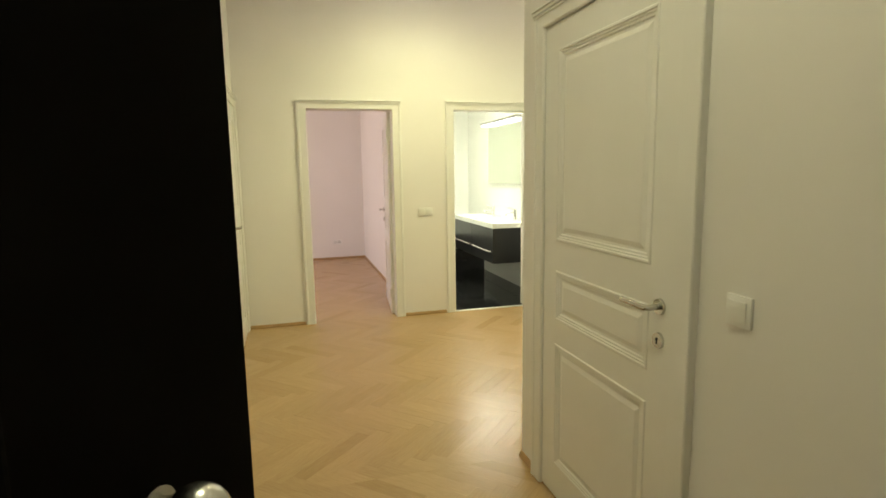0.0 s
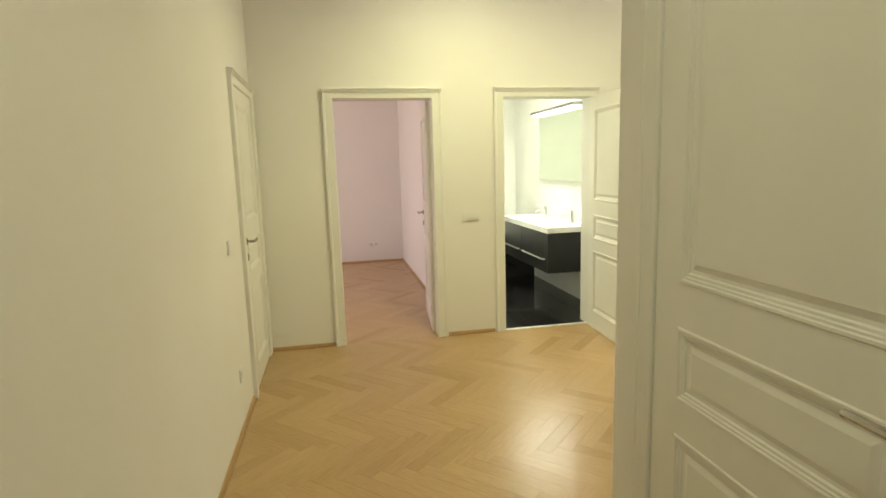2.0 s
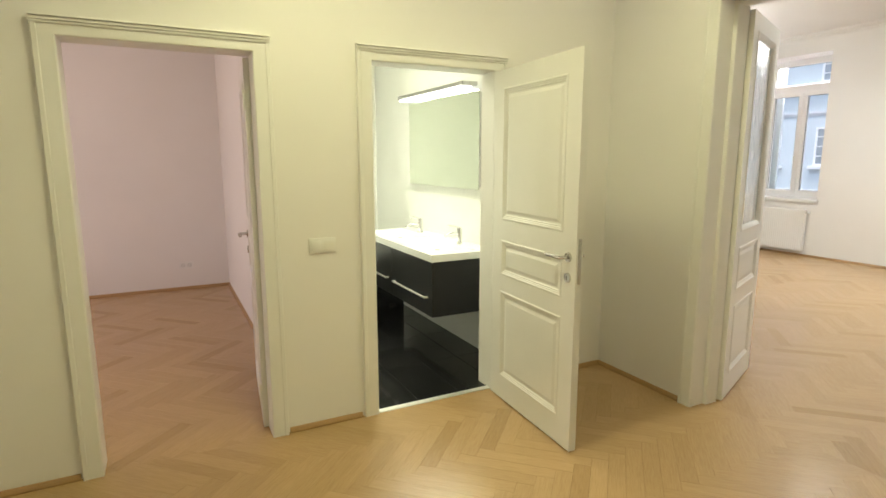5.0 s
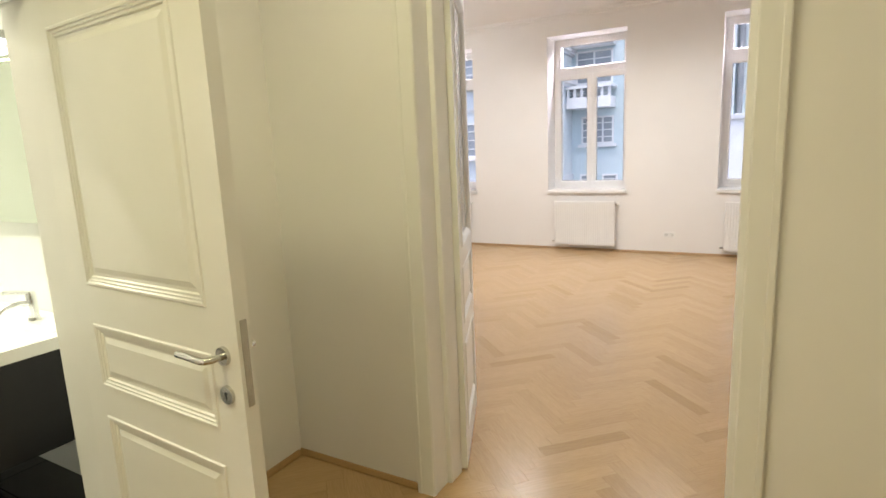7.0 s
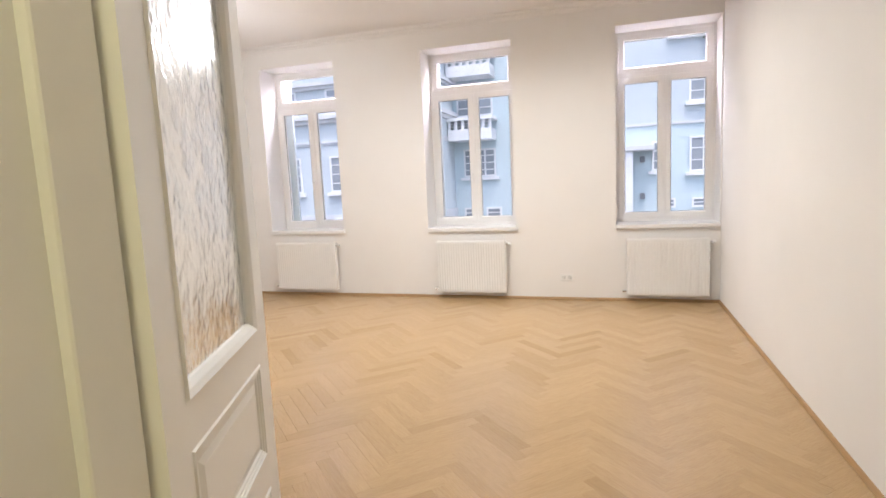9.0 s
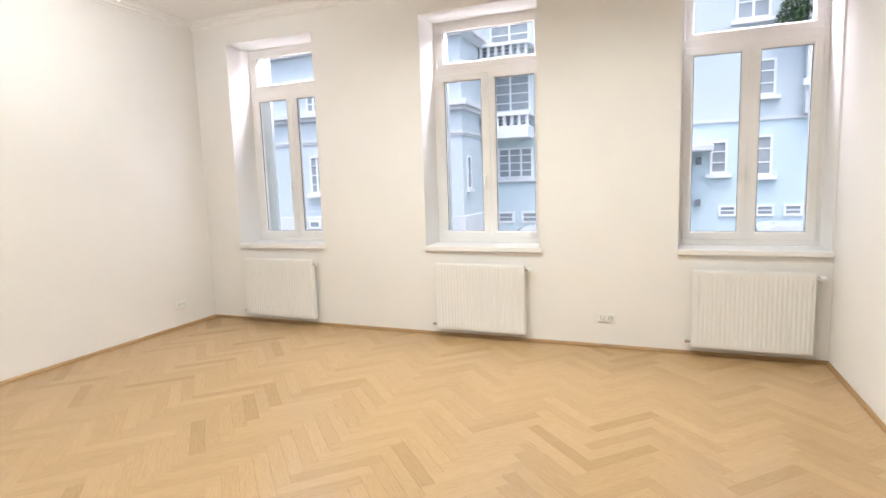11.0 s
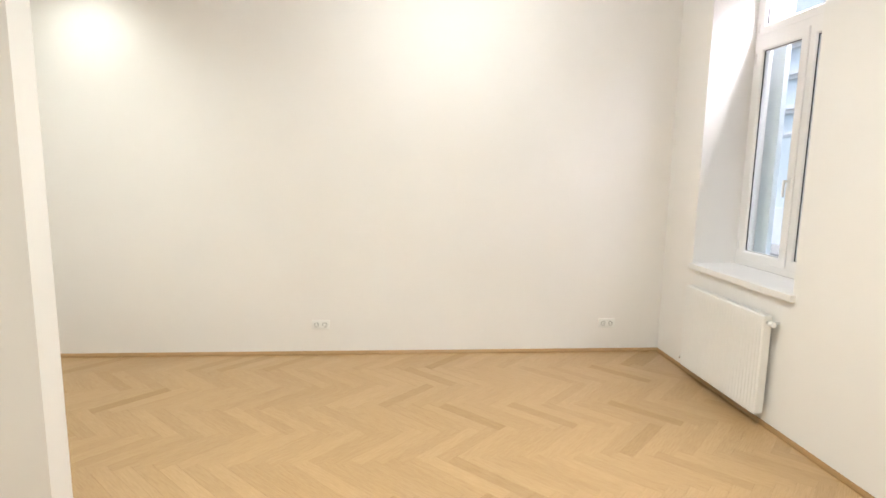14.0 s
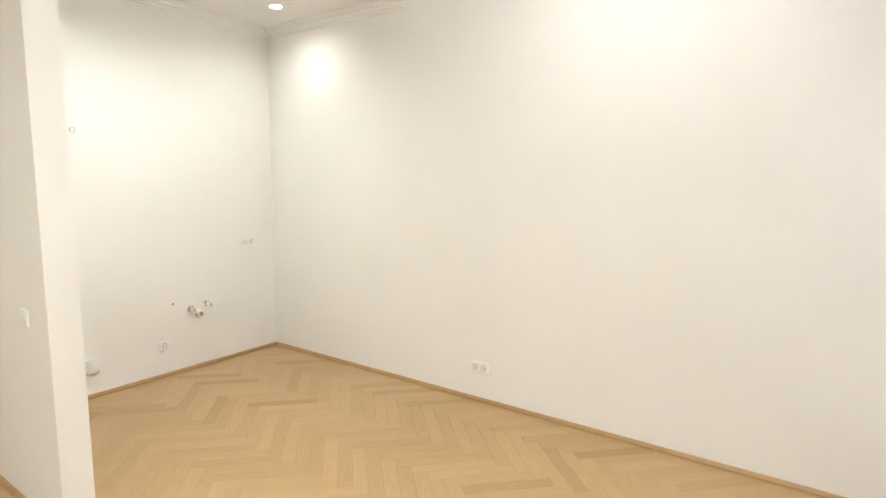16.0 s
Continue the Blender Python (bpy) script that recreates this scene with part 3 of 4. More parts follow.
# ---- radiators ----
def radiator(m, w, h, label, depth=0.10):
    """Panel radiator. Local: x along the wall, y = 0 the wall, -y into the room, z = 0 its lower edge."""
    ob = root("radiator", m, label, "radiator", "panel radiators")
    y0, y1 = -0.035 - depth, -0.035
    n = int(w / 0.034)
    bm = bmesh.new()
    xs, ys = [], []
    pitch = (w - 0.05) / n
    for i in range(n):
        xa = 0.025 + i * pitch
        for fx, fy in ((0.0, 0.004), (0.22, 0.004), (0.36, 0.0), (0.86, 0.0)):
            xs.append(xa + fx * pitch)
            ys.append(y0 + fy)
    xs.append(w - 0.025)
    ys.append(y0 + 0.004)
    xs, ys = [0.0, 0.006, 0.02] + xs + [w - 0.02, w - 0.006, w], [y0 + 0.012, y0 + 0.003, y0 + 0.0] + ys + [y0 + 0.0, y0 + 0.003, y0 + 0.012]
    levels = [(0.0, 0.012, False), (0.004, 0.004, False), (0.030, 0.0, False), (0.045, 0.0, True), (h - 0.050, 0.0, True), (h - 0.035, 0.0, False), (h - 0.006, 0.002, False), (h - 0.002, 0.010, False)]
    grid = [[bm.verts.new((x, (y if flute else max(y0, y0 if 0.01 < x < w - 0.01 else y)) + inset, z)) for x, y in zip(xs, ys)] for z, inset, flute in levels]
    for r0, r1 in zip(grid, grid[1:]):
        for k in range(len(xs) - 1):
            bm.faces.new((r0[k], r0[k + 1], r1[k + 1], r1[k]))
    bx(bm, 0.01, w - 0.01, y0 + 0.0125, y0 + 0.022, 0.004, h - 0.004)
    part("front_panel", bm, ENAMEL, ob, "fluted white enamel panel")
    bm = bmesh.new()
    bx(bm, 0.01, w - 0.01, y1 - 0.012, y1, 0.01, h - 0.01, bevel=0.003)
    part("back_panel", bm, ENAMEL, ob, smooth=None)
    for xx in (0.0, w - 0.004):
        part("side_cover", box(xx, xx + 0.004, y0 + 0.013, y1, 0.012, h - 0.006, bevel=0.001), ENAMEL, ob, smooth=None)
    bm = bmesh.new()
    bx(bm, 0.004, w - 0.004, y0 + 0.0105, y0 + 0.018, h - 0.012, h + 0.002, bevel=0.001)
    bx(bm, 0.004, w - 0.004, y1 - 0.010, y1 - 0.002, h - 0.012, h + 0.002, bevel=0.001)
    k = int(w / 0.02)
    for i in range(k + 1):
        x = 0.008 + i * (w - 0.016) / k
        bx(bm, x - 0.0028, x + 0.0028, y0 + 0.018, y1 - 0.010, h - 0.010, h - 0.001)
    part("top_grille", bm, ENAMEL, ob, "white slotted top grille", smooth=None)
    for xx in (0.18, w - 0.18):
        part("bracket", box(xx - 0.015, xx + 0.015, y1, -0.001, 0.08, h - 0.05), ENAMEL, ob, smooth=None)
    vx, vy = w + 0.012, (y0 + y1) / 2
    bm = bmesh.new()
    cyl(bm, (w - 0.002, vy, h - 0.045), (w + 0.03, vy, h - 0.045), 0.011, n=16)
    cyl(bm, (w + 0.022, vy, h - 0.045), (w + 0.022, -0.001, h - 0.045), 0.009, n=14)
    v = part("valve", bm, CHROME, ob, "small chrome radiator valve")
    bm = bmesh.new()
    cyl(bm, (w + 0.030, vy, h - 0.045), (w + 0.062, vy, h - 0.045), 0.019, 0.017, n=20)
    part("valve_cap", bm, PLASTIC, v, "white valve cap")
    bm = bmesh.new()
    cyl(bm, (0.002, vy, 0.045), (-0.028, vy, 0.045), 0.010, n=16)
    cyl(bm, (-0.022, vy, 0.045), (-0.022, -0.001, 0.045), 0.008, n=14)
    cyl(bm, (-0.028, vy, 0.045), (-0.046, vy, 0.045), 0.013, n=16)
    part("return_valve", bm, CHROME, ob, "chrome return valve")
    return ob


for (ya, yb), lab in (((7.43, 8.366), "white panel radiator below the corner window"), ((5.08, 5.975), "white panel radiator below the middle window"), ((2.78, 3.66), "white panel radiator below the last window")):
    radiator(pose(LE, yb, 0.083, 0, 0, -90), yb - ya, 0.66, lab, depth=0.062)
radiator(pose(WX, 0.92, 0.10, 0, 0, 90), 1.06, 0.60, "white panel radiator on the corridor wall", depth=0.075)


# ---- switches, sockets, connections ----
def plate(bm, w, h, t=0.009):
    return bx(bm, -w / 2, w / 2, -t, 0, -h / 2, h / 2, bevel=0.0025)


def switch(m, label, gangs=1):
    ob = root("light_switch", m, label, "light switch", "light switches")
    w = 0.081 + (gangs - 1) * 0.071
    part("frame", plate(bmesh.new(), w, 0.081), PLASTIC, ob)
    for g in range(gangs):
        cx = (g - (gangs - 1) / 2) * 0.071
        bm = bx(bmesh.new(), cx - 0.0275, cx + 0.0275, -0.0125, -0.0092, -0.0275, 0.0275, bevel=0.0015)
        bmesh.ops.rotate(bm, verts=bm.verts[:], cent=(cx, -0.0108, 0), matrix=Matrix.Rotation(radians(2.5), 3, "X"))
        part("rocker", bm, PLASTIC, ob, "white rocker key")
    return ob


def socket(m, label, gangs=2, rows=1):
    ob = root("wall_socket", m, label, "socket", "wall sockets")
    w = 0.081 + (gangs - 1) * 0.071
    part("frame", plate(bmesh.new(), w, 0.081), PLASTIC, ob)
    for g in range(gangs):
        cx = (g - (gangs - 1) / 2) * 0.071
        # flat dark disc: its rim paints the shade of the recessed well
        ins = part("insert", cyl(bmesh.new(), (cx, -0.0092, 0), (cx, -0.0096, 0), 0.0205, n=28), SLOT_SHADE, ob, "dark disc for the shade in the socket well")
        bm = cyl(bmesh.new(), (cx, -0.0097, 0), (cx, -0.0101, 0), 0.0175, n=24)
        part("well", bm, PLASTIC, ins)
        for dx in (-0.0095, 0.0095):
            part("hole", cyl(bmesh.new(), (cx + dx, -0.0101, 0), (cx + dx, -0.0106, 0), 0.0030, n=10), SLOT_SHADE, ins)
    return ob


FACE_E, FACE_W, FACE_S, FACE_N = 90, -90, 0, 180
switch(pose(1.047, NY, 1.075, 0, 0, FACE_S), "white double rocker switch between two doorways", 2)
switch(pose(CX, 1.12, 1.115, 0, 0, FACE_W), "white single rocker switch beside the corridor door")
switch(pose(WX, 4.03, 1.096, 0, 0, FACE_E), "white single rocker switch beside the hall door")
switch(pose(5.31, PY0, 1.01, 0, 0, FACE_S), "white single rocker switch near the partition end")
socket(pose(WX, 4.06, 0.322, 0, 0, FACE_E), "white single socket above the hall skirting", 1)
socket(pose(0.46, ROOM_N, 0.29, 0, 0, FACE_S), "white double socket on the bedroom wall")
socket(pose(6.29, LN, 0.266, 0, 0, FACE_S), "white double socket low on the long wall")
socket(pose(8.843, LN, 0.266, 0, 0, FACE_S), "white double socket low near the corner")
socket(pose(LE, 4.35, 0.272, 0, 0, FACE_W), "white double socket between two radiators")
socket(pose(KX, 8.64, 1.075, 0, 0, FACE_E), "white double socket at worktop height")
socket(pose(KX, 7.80, 0.27, 0, 0, FACE_E), "white single socket low on the kitchen wall", 1)
socket(pose(KX, 7.23, 2.00, 0, 0, FACE_E), "white single socket high on the kitchen wall", 1)

ob = root("junction_box", pose(KX, 7.24, 0.25, 0, 0, FACE_E), "white square connection box low on the kitchen wall", "connection box")
part("cover", bx(bmesh.new(), -0.055, 0.055, -0.022, 0, -0.055, 0.055, bevel=0.004), PLASTIC, ob)
for sx in (-0.04, 0.04):
    part("screw", cyl(bmesh.new(), (sx, -0.022, -0.04), (sx, -0.0235, -0.04), 0.004, n=10), STEEL, ob)


def angle_valve(y, z):
    ob = root("water_valve", pose(KX, y, z, 0, 0, FACE_E), "small chrome angle valve on the kitchen wall", "valve", "kitchen water valves")
    part("rose", cyl(bmesh.new(), (0, 0, 0), (0, -0.008, 0), 0.028, 0.022, n=24), CHROME, ob)
    bm = cyl(bmesh.new(), (0, -0.008, 0), (0, -0.060, 0), 0.012, n=16)
    cyl(bm, (0, -0.045, 0), (0, -0.045, 0.040), 0.009, n=14)
    part("body", bm, CHROME, ob)
    bm = cyl(bmesh.new(), (0, -0.060, 0), (0, -0.085, 0), 0.019, 0.016, n=8)
    part("knob", bm, CHROME, ob)


angle_valve(8.04, 0.54)
angle_valve(8.19, 0.56)
ob = root("drain_outlet", pose(KX, 8.11, 0.49, 0, 0, FACE_E), "capped pale waste pipe outlet on the kitchen wall", "pipe outlet")
bm = cyl(bmesh.new(), (0, 0, 0), (0, -0.045, 0), 0.026, n=24)
cyl(bm, (0, -0.045, 0), (0, -0.06, 0), 0.031, 0.030, n=24)
part("pipe", bm, PLASTIC, ob)
part("seal", cyl(bmesh.new(), (0, -0.0602, 0), (0, -0.063, 0), 0.020, n=20), BRASS, ob, "brass coloured plug")
ob = root("wall_outlet", pose(KX, 7.89, 0.61, 0, 0, FACE_E), "small round cable outlet on the kitchen wall", "cable outlet")
part("ring", cyl(bmesh.new(), (0, 0, 0), (0, -0.006, 0), 0.018, 0.015, n=20), PLASTIC, ob)
part("hole", cyl(bmesh.new(), (0, -0.0061, 0), (0, -0.0066, 0), 0.009, n=14), SLOT_SHADE, ob)

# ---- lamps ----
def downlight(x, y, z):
    ob = root("downlight_and_fill", Matrix.Translation((x, y, z)), "round white recessed ceiling downlight of a mostly added set, switched on", "downlight", "ceiling downlights")
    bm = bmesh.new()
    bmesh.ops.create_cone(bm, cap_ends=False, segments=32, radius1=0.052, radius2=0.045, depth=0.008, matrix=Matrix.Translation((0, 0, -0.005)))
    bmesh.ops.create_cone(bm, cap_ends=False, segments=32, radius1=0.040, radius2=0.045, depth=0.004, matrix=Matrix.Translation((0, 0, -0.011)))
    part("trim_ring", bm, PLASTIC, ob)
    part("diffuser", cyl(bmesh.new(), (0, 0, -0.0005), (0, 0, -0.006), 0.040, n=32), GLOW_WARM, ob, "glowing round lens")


# fixtures for the kitchen downlight and for the added fill lamps
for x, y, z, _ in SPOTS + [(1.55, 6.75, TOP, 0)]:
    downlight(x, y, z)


def glass_rod(r, top, low):
    """A hollow hanging glass tube with a rounded foot."""
    bm = bmesh.new()
    n, rings = 14, []
    for z, q in [(top, r * 0.8), (top - 0.01, r), (low + r, r)] + [(low + r * (1 - math.sin(a)), r * math.cos(a)) for a in (0.4, 0.8, 1.15, 1.4)]:
        rings.append([bm.verts.new((q * math.cos(6.2832 * k / n), q * math.sin(6.2832 * k / n), z)) for k in range(n)])
    for p, q in zip(rings, rings[1:]):
        for k in range(n):
            bm.faces.new((p[k], q[k], q[(k + 1) % n], p[(k + 1) % n]))
    bm.faces.new(rings[-1][::-1])
    bm.faces.new(rings[0])
    return bm


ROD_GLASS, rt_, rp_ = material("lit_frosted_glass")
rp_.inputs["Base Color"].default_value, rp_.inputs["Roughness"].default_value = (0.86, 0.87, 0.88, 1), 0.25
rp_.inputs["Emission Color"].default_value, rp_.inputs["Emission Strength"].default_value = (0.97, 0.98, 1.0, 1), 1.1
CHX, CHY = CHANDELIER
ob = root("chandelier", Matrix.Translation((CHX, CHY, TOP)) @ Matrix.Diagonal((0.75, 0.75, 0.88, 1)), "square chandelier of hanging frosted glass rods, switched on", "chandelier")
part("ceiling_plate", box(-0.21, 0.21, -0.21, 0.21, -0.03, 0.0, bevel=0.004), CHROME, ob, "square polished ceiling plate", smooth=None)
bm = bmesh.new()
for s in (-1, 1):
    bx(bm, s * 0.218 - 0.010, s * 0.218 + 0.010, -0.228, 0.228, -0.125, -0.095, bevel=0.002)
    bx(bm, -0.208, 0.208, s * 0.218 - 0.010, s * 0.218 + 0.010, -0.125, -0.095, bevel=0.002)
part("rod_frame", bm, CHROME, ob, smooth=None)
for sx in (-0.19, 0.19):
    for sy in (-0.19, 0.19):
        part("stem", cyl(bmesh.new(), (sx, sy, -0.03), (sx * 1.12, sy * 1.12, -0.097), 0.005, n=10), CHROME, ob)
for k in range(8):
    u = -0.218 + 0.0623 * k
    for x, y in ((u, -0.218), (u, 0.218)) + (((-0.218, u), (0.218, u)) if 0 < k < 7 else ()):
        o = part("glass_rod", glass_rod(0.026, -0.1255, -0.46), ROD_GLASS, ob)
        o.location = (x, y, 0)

# bodies for the unseen hall lamps, two of them added as fill
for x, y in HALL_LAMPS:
    ob = root("unseen_ceiling_lamp", Matrix.Translation((x, y, TOP)), "round opal ceiling lamp out of view, switched on", "ceiling lamp", "hall ceiling lamps")
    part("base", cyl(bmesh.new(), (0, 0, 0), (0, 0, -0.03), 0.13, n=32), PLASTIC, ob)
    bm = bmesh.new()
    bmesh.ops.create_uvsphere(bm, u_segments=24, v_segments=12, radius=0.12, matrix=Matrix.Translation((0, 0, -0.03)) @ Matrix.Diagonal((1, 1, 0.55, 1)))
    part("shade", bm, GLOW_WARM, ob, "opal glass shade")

# ---- bathroom ----
VX, VY0, VY1 = 1.955, 5.885, 7.44
ob = root("vanity_unit", Matrix.Translation((0, 0, 0)), "wall-hung black vanity cabinet with two drawers", "vanity cabinet")
part("body", box(VX + 0.022, BATH_E - 0.002, VY0 + 0.001, VY1 - 0.001, 0.402, 0.815, bevel=0.002), BLACK, ob, smooth=None)
half = (VY0 + VY1) / 2
for a, b in ((VY0 + 0.001, half - 0.002), (half + 0.002, VY1 - 0.001)):
    d = part("drawer", box(VX, VX + 0.0215, a, b, 0.404, 0.812, bevel=0.002), BLACK, ob, smooth=None)
    bm = bmesh.new()
    ha, hb = a + 0.075, b - 0.075
    bx(bm, VX - 0.034, VX - 0.020, ha, hb, 0.535, 0.548, bevel=0.002)
    bx(bm, VX - 0.020, VX, ha, ha + 0.012, 0.535, 0.548)
    bx(bm, VX - 0.020, VX, hb - 0.012, hb, 0.535, 0.548)
    part("drawer_handle", bm, ALU, d, "long pale aluminium bar handle", smooth=None)

ob = root("washbasin", Matrix.Translation((0, 0, 0.8155)), "white double washbasin slab on the vanity", "washbasin")
bm = bmesh.new()
gx = [VX - 0.006, VX + 0.05, VX + 0.09, VX + 0.36, VX + 0.40, BATH_E - 0.001]
gy = [VY0 - 0.004, VY0 + 0.07, VY0 + 0.11, half - 0.09, half - 0.05, half + 0.05, half + 0.09, VY1 - 0.11, VY1 - 0.07, VY1 + 0.004]


def basin_z(i, j):
    deep_x = 0 if i in (0, 1, 4, 5) else 1
    deep_y = 1 if j in (2, 3, 6, 7) else 0
    return 0.052 if not (deep_x and deep_y) else 0.012


vs = [[bm.verts.new((x, y, basin_z(i, j))) for j, y in enumerate(gy)] for i, x in enumerate(gx)]
for i in range(len(gx) - 1):
    for j in range(len(gy) - 1):
        bm.faces.new((vs[i][j], vs[i + 1][j], vs[i + 1][j + 1], vs[i][j + 1]))
lo = [bm.verts.new((x, y, 0.0)) for x, y in ((gx[0], gy[0]), (gx[-1], gy[0]), (gx[-1], gy[-1]), (gx[0], gy[-1]))]
hi_s = [[vs[i][0] for i in range(len(gx))], [vs[-1][j] for j in range(len(gy))], [vs[i][-1] for i in range(len(gx) - 1, -1, -1)], [vs[0][j] for j in range(len(gy) - 1, -1, -1)]]
for k in range(4):
    bm.faces.new([lo[k], lo[(k + 1) % 4]] + hi_s[k][::-1])
bm.faces.new(lo[::-1])
bmesh.ops.recalc_face_normals(bm, faces=bm.faces[:])
part("slab", bm, CERAMIC, ob)
for yc in ((VY0 + 0.11 + half - 0.09) / 2, (half + 0.09 + VY1 - 0.11) / 2):
    part("drain", cyl(bmesh.new(), (VX + 0.24, yc, 0.0122), (VX + 0.24, yc, 0.018), 0.022, n=20), CHROME, ob, "round chrome drain")


def mixer(yc):
    ob = root("basin_tap", Matrix.Translation((VX + 0.445, yc, 0.8680)), "chrome single-lever basin tap on the washbasin", "tap", "basin taps")
    bm = cyl(bmesh.new(), (0, 0, 0), (0, 0, 0.012), 0.027, 0.025, n=24)
    cyl(bm, (0, 0, 0.012), (0, 0, 0.115), 0.022, 0.021, n=24)
    part("body", bm, CHROME, ob)
    part("spout", tube(bmesh.new(), [(0, 0, 0.075), (-0.05, 0, 0.088), (-0.10, 0, 0.082), (-0.125, 0, 0.068), (-0.13, 0, 0.052)], 0.012, 14), CHROME, ob)
    bm = tube(bmesh.new(), [(0.012, 0, 0.117), (-0.02, 0, 0.132), (-0.07, 0, 0.146), (-0.105, 0, 0.150)], 0.0085, 12)
    cyl(bm, (0, 0, 0.115), (0, 0, 0.132), 0.022, 0.016, n=24)
    part("lever", bm, CHROME, ob)


mixer((VY0 + 0.11 + half - 0.09) / 2)
mixer((half + 0.09 + VY1 - 0.11) / 2)

ob = root("wall_mirror", Matrix.Translation((0, 0, 0)), "frameless wall mirror above the washbasin", "mirror")
part("backing", box(BATH_E - 0.030, BATH_E - 0.001, 6.12, 7.40, 1.33, 2.055), FRAME_WHITE, ob, smooth=None)
part("mirror_glass", box(BATH_E - 0.036, BATH_E - 0.0305, 6.10, 7.42, 1.31, 2.075, bevel=0.001), MIRROR, ob, smooth=None)
ob = root("mirror_lamp", Matrix.Translation((0, 0, 0)), "slim white wall lamp above the mirror, switched on", "wall lamp")
part("housing", box(2.36, BATH_E - 0.002, 6.18, 7.46, 2.105, 2.14, bevel=0.008), STEEL, ob, smooth=None)
part("diffuser", box(2.368, 2.46, 6.21, 7.43, 2.090, 2.1045, bevel=0.004), GLOW_BATH, ob, "glowing white diffuser", smooth=None)
part("mount", box(BATH_E - 0.06, BATH_E - 0.001, 6.70, 6.96, 2.078, 2.1045), STEEL, ob, smooth=None)

# bath with a black apron along the far wall
ob = root("bathtub", Matrix.Translation((0, 0, 0)), "white bathtub behind a black tiled apron", "bathtub")
part("apron", box(BATH_W + 0.001, BATH_E - 0.001, TUB_Y, TUB_Y + 0.04, -0.02, 0.545), TILE_DARK, ob, "black tiled front panel", smooth=None)
bm = bmesh.new()
rx = [(BATH_W + 0.001, BATH_E - 0.001, TUB_Y - 0.01, BATH_N - 0.001, 0.546), (BATH_W + 0.001, BATH_E - 0.001, TUB_Y - 0.01, BATH_N - 0.001, 0.58), (BATH_W + 0.07, BATH_E - 0.07, TUB_Y + 0.06, BATH_N - 0.07, 0.582), (BATH_W + 0.11, BATH_E - 0.11, TUB_Y + 0.10, BATH_N - 0.10, 0.53), (BATH_W + 0.2, BATH_E - 0.2, TUB_Y + 0.16, BATH_N - 0.15, 0.16)]
lv = [[bm.verts.new(p) for p in ((a, c, z), (b, c, z), (b, d, z), (a, d, z))] for a, b, c, d, z in rx]
for p, q in zip(lv, lv[1:]):
    for k in range(4):
        bm.faces.new((p[k], p[(k + 1) % 4], q[(k + 1) % 4], q[k]))
bm.faces.new(lv[-1])
part("tub", bm, CERAMIC, ob, "white bath rim and basin")


# ---- outside: street and the houses across ----
PLASTER_LIGHT = painted("pale_grey_plaster", (0.52, 0.585, 0.605), (0.57, 0.625, 0.645), 0.9, 0.6, 40, 0.3, 0.004)
PLASTER_BLUE = painted("blue_grey_plaster", (0.52, 0.625, 0.65), (0.57, 0.665, 0.69), 0.9, 0.6, 40, 0.3, 0.004)
STONE_TRIM = painted("pale_stone_trim", (0.58, 0.60, 0.61), (0.65, 0.66, 0.67), 0.9, 2.0, 60, 0.2, 0.003)
OUT_WHITE = painted("white_outdoor_paint", (0.72, 0.73, 0.73), (0.78, 0.79, 0.79), 0.5, 2.0, 60, 0.1, 0.002)
DARK_PANE = painted("dark_window_pane", (0.27, 0.30, 0.32), (0.34, 0.37, 0.39), 0.12, 1.5, 10, 0.02, 0.002)
ASPHALT = painted("grey_asphalt", (0.045, 0.045, 0.047), (0.065, 0.065, 0.066), 0.9, 1.5, 120, 0.5, 0.006)
PAVING = painted("grey_paving", (0.20, 0.20, 0.20), (0.27, 0.27, 0.26), 0.9, 2.0, 60, 0.4, 0.005)
ZINC = painted("grey_zinc", (0.20, 0.21, 0.22), (0.27, 0.28, 0.29), 0.5, 3.0, 50, 0.1, 0.002)
LEAF = painted("green_leaf", (0.045, 0.09, 0.035), (0.08, 0.14, 0.055), 0.6, 12.0, 60, 0.2, 0.002)
CAR_RED = painted("dark_red_car_paint", (0.24, 0.035, 0.04), (0.27, 0.045, 0.05), 0.25, 2.0, 20, 0.01, 0.001, 0.6)
CAR_SILVER = painted("silver_car_paint", (0.42, 0.44, 0.46), (0.47, 0.49, 0.51), 0.25, 2.0, 20, 0.01, 0.001, 0.6)
TYRE = painted("black_tyre_rubber", (0.02, 0.02, 0.02), (0.03, 0.03, 0.03), 0.8, 12.0, 90, 0.2, 0.002)
GZ = -0.95
FA, FB = 21.2, 24.0
YC = 9.9

bm = bmesh.new()
bmesh.ops.create_grid(bm, x_segments=2, y_segments=2, size=400, matrix=Matrix.Translation((60, 0, GZ - 0.12)))
struct("ground", bm, PAVING, "grey ground that runs on to the horizon", "ground")
struct("road", box(12.6, 19.4, -60, 60, GZ - 0.11, GZ - 0.10), ASPHALT, "grey asphalt street between the houses", "road")
struct("pavement", box(19.4, FB + 0.5, -60, 60, GZ - 0.115, GZ, bevel=0.02), PAVING, "raised grey pavement with a kerb before the houses", "pavement")
struct("pavement", box(LE + 0.55, 12.6, -60, 60, GZ - 0.115, GZ, bevel=0.02), PAVING, "raised grey pavement below the windows", "pavement")
struct("wall_base_outside", box(LE + 0.30, LE + 0.549, -6, 16, GZ - 0.1, LOW), PLASTER_LIGHT, "pale plinth of the house below the windows", "wall")


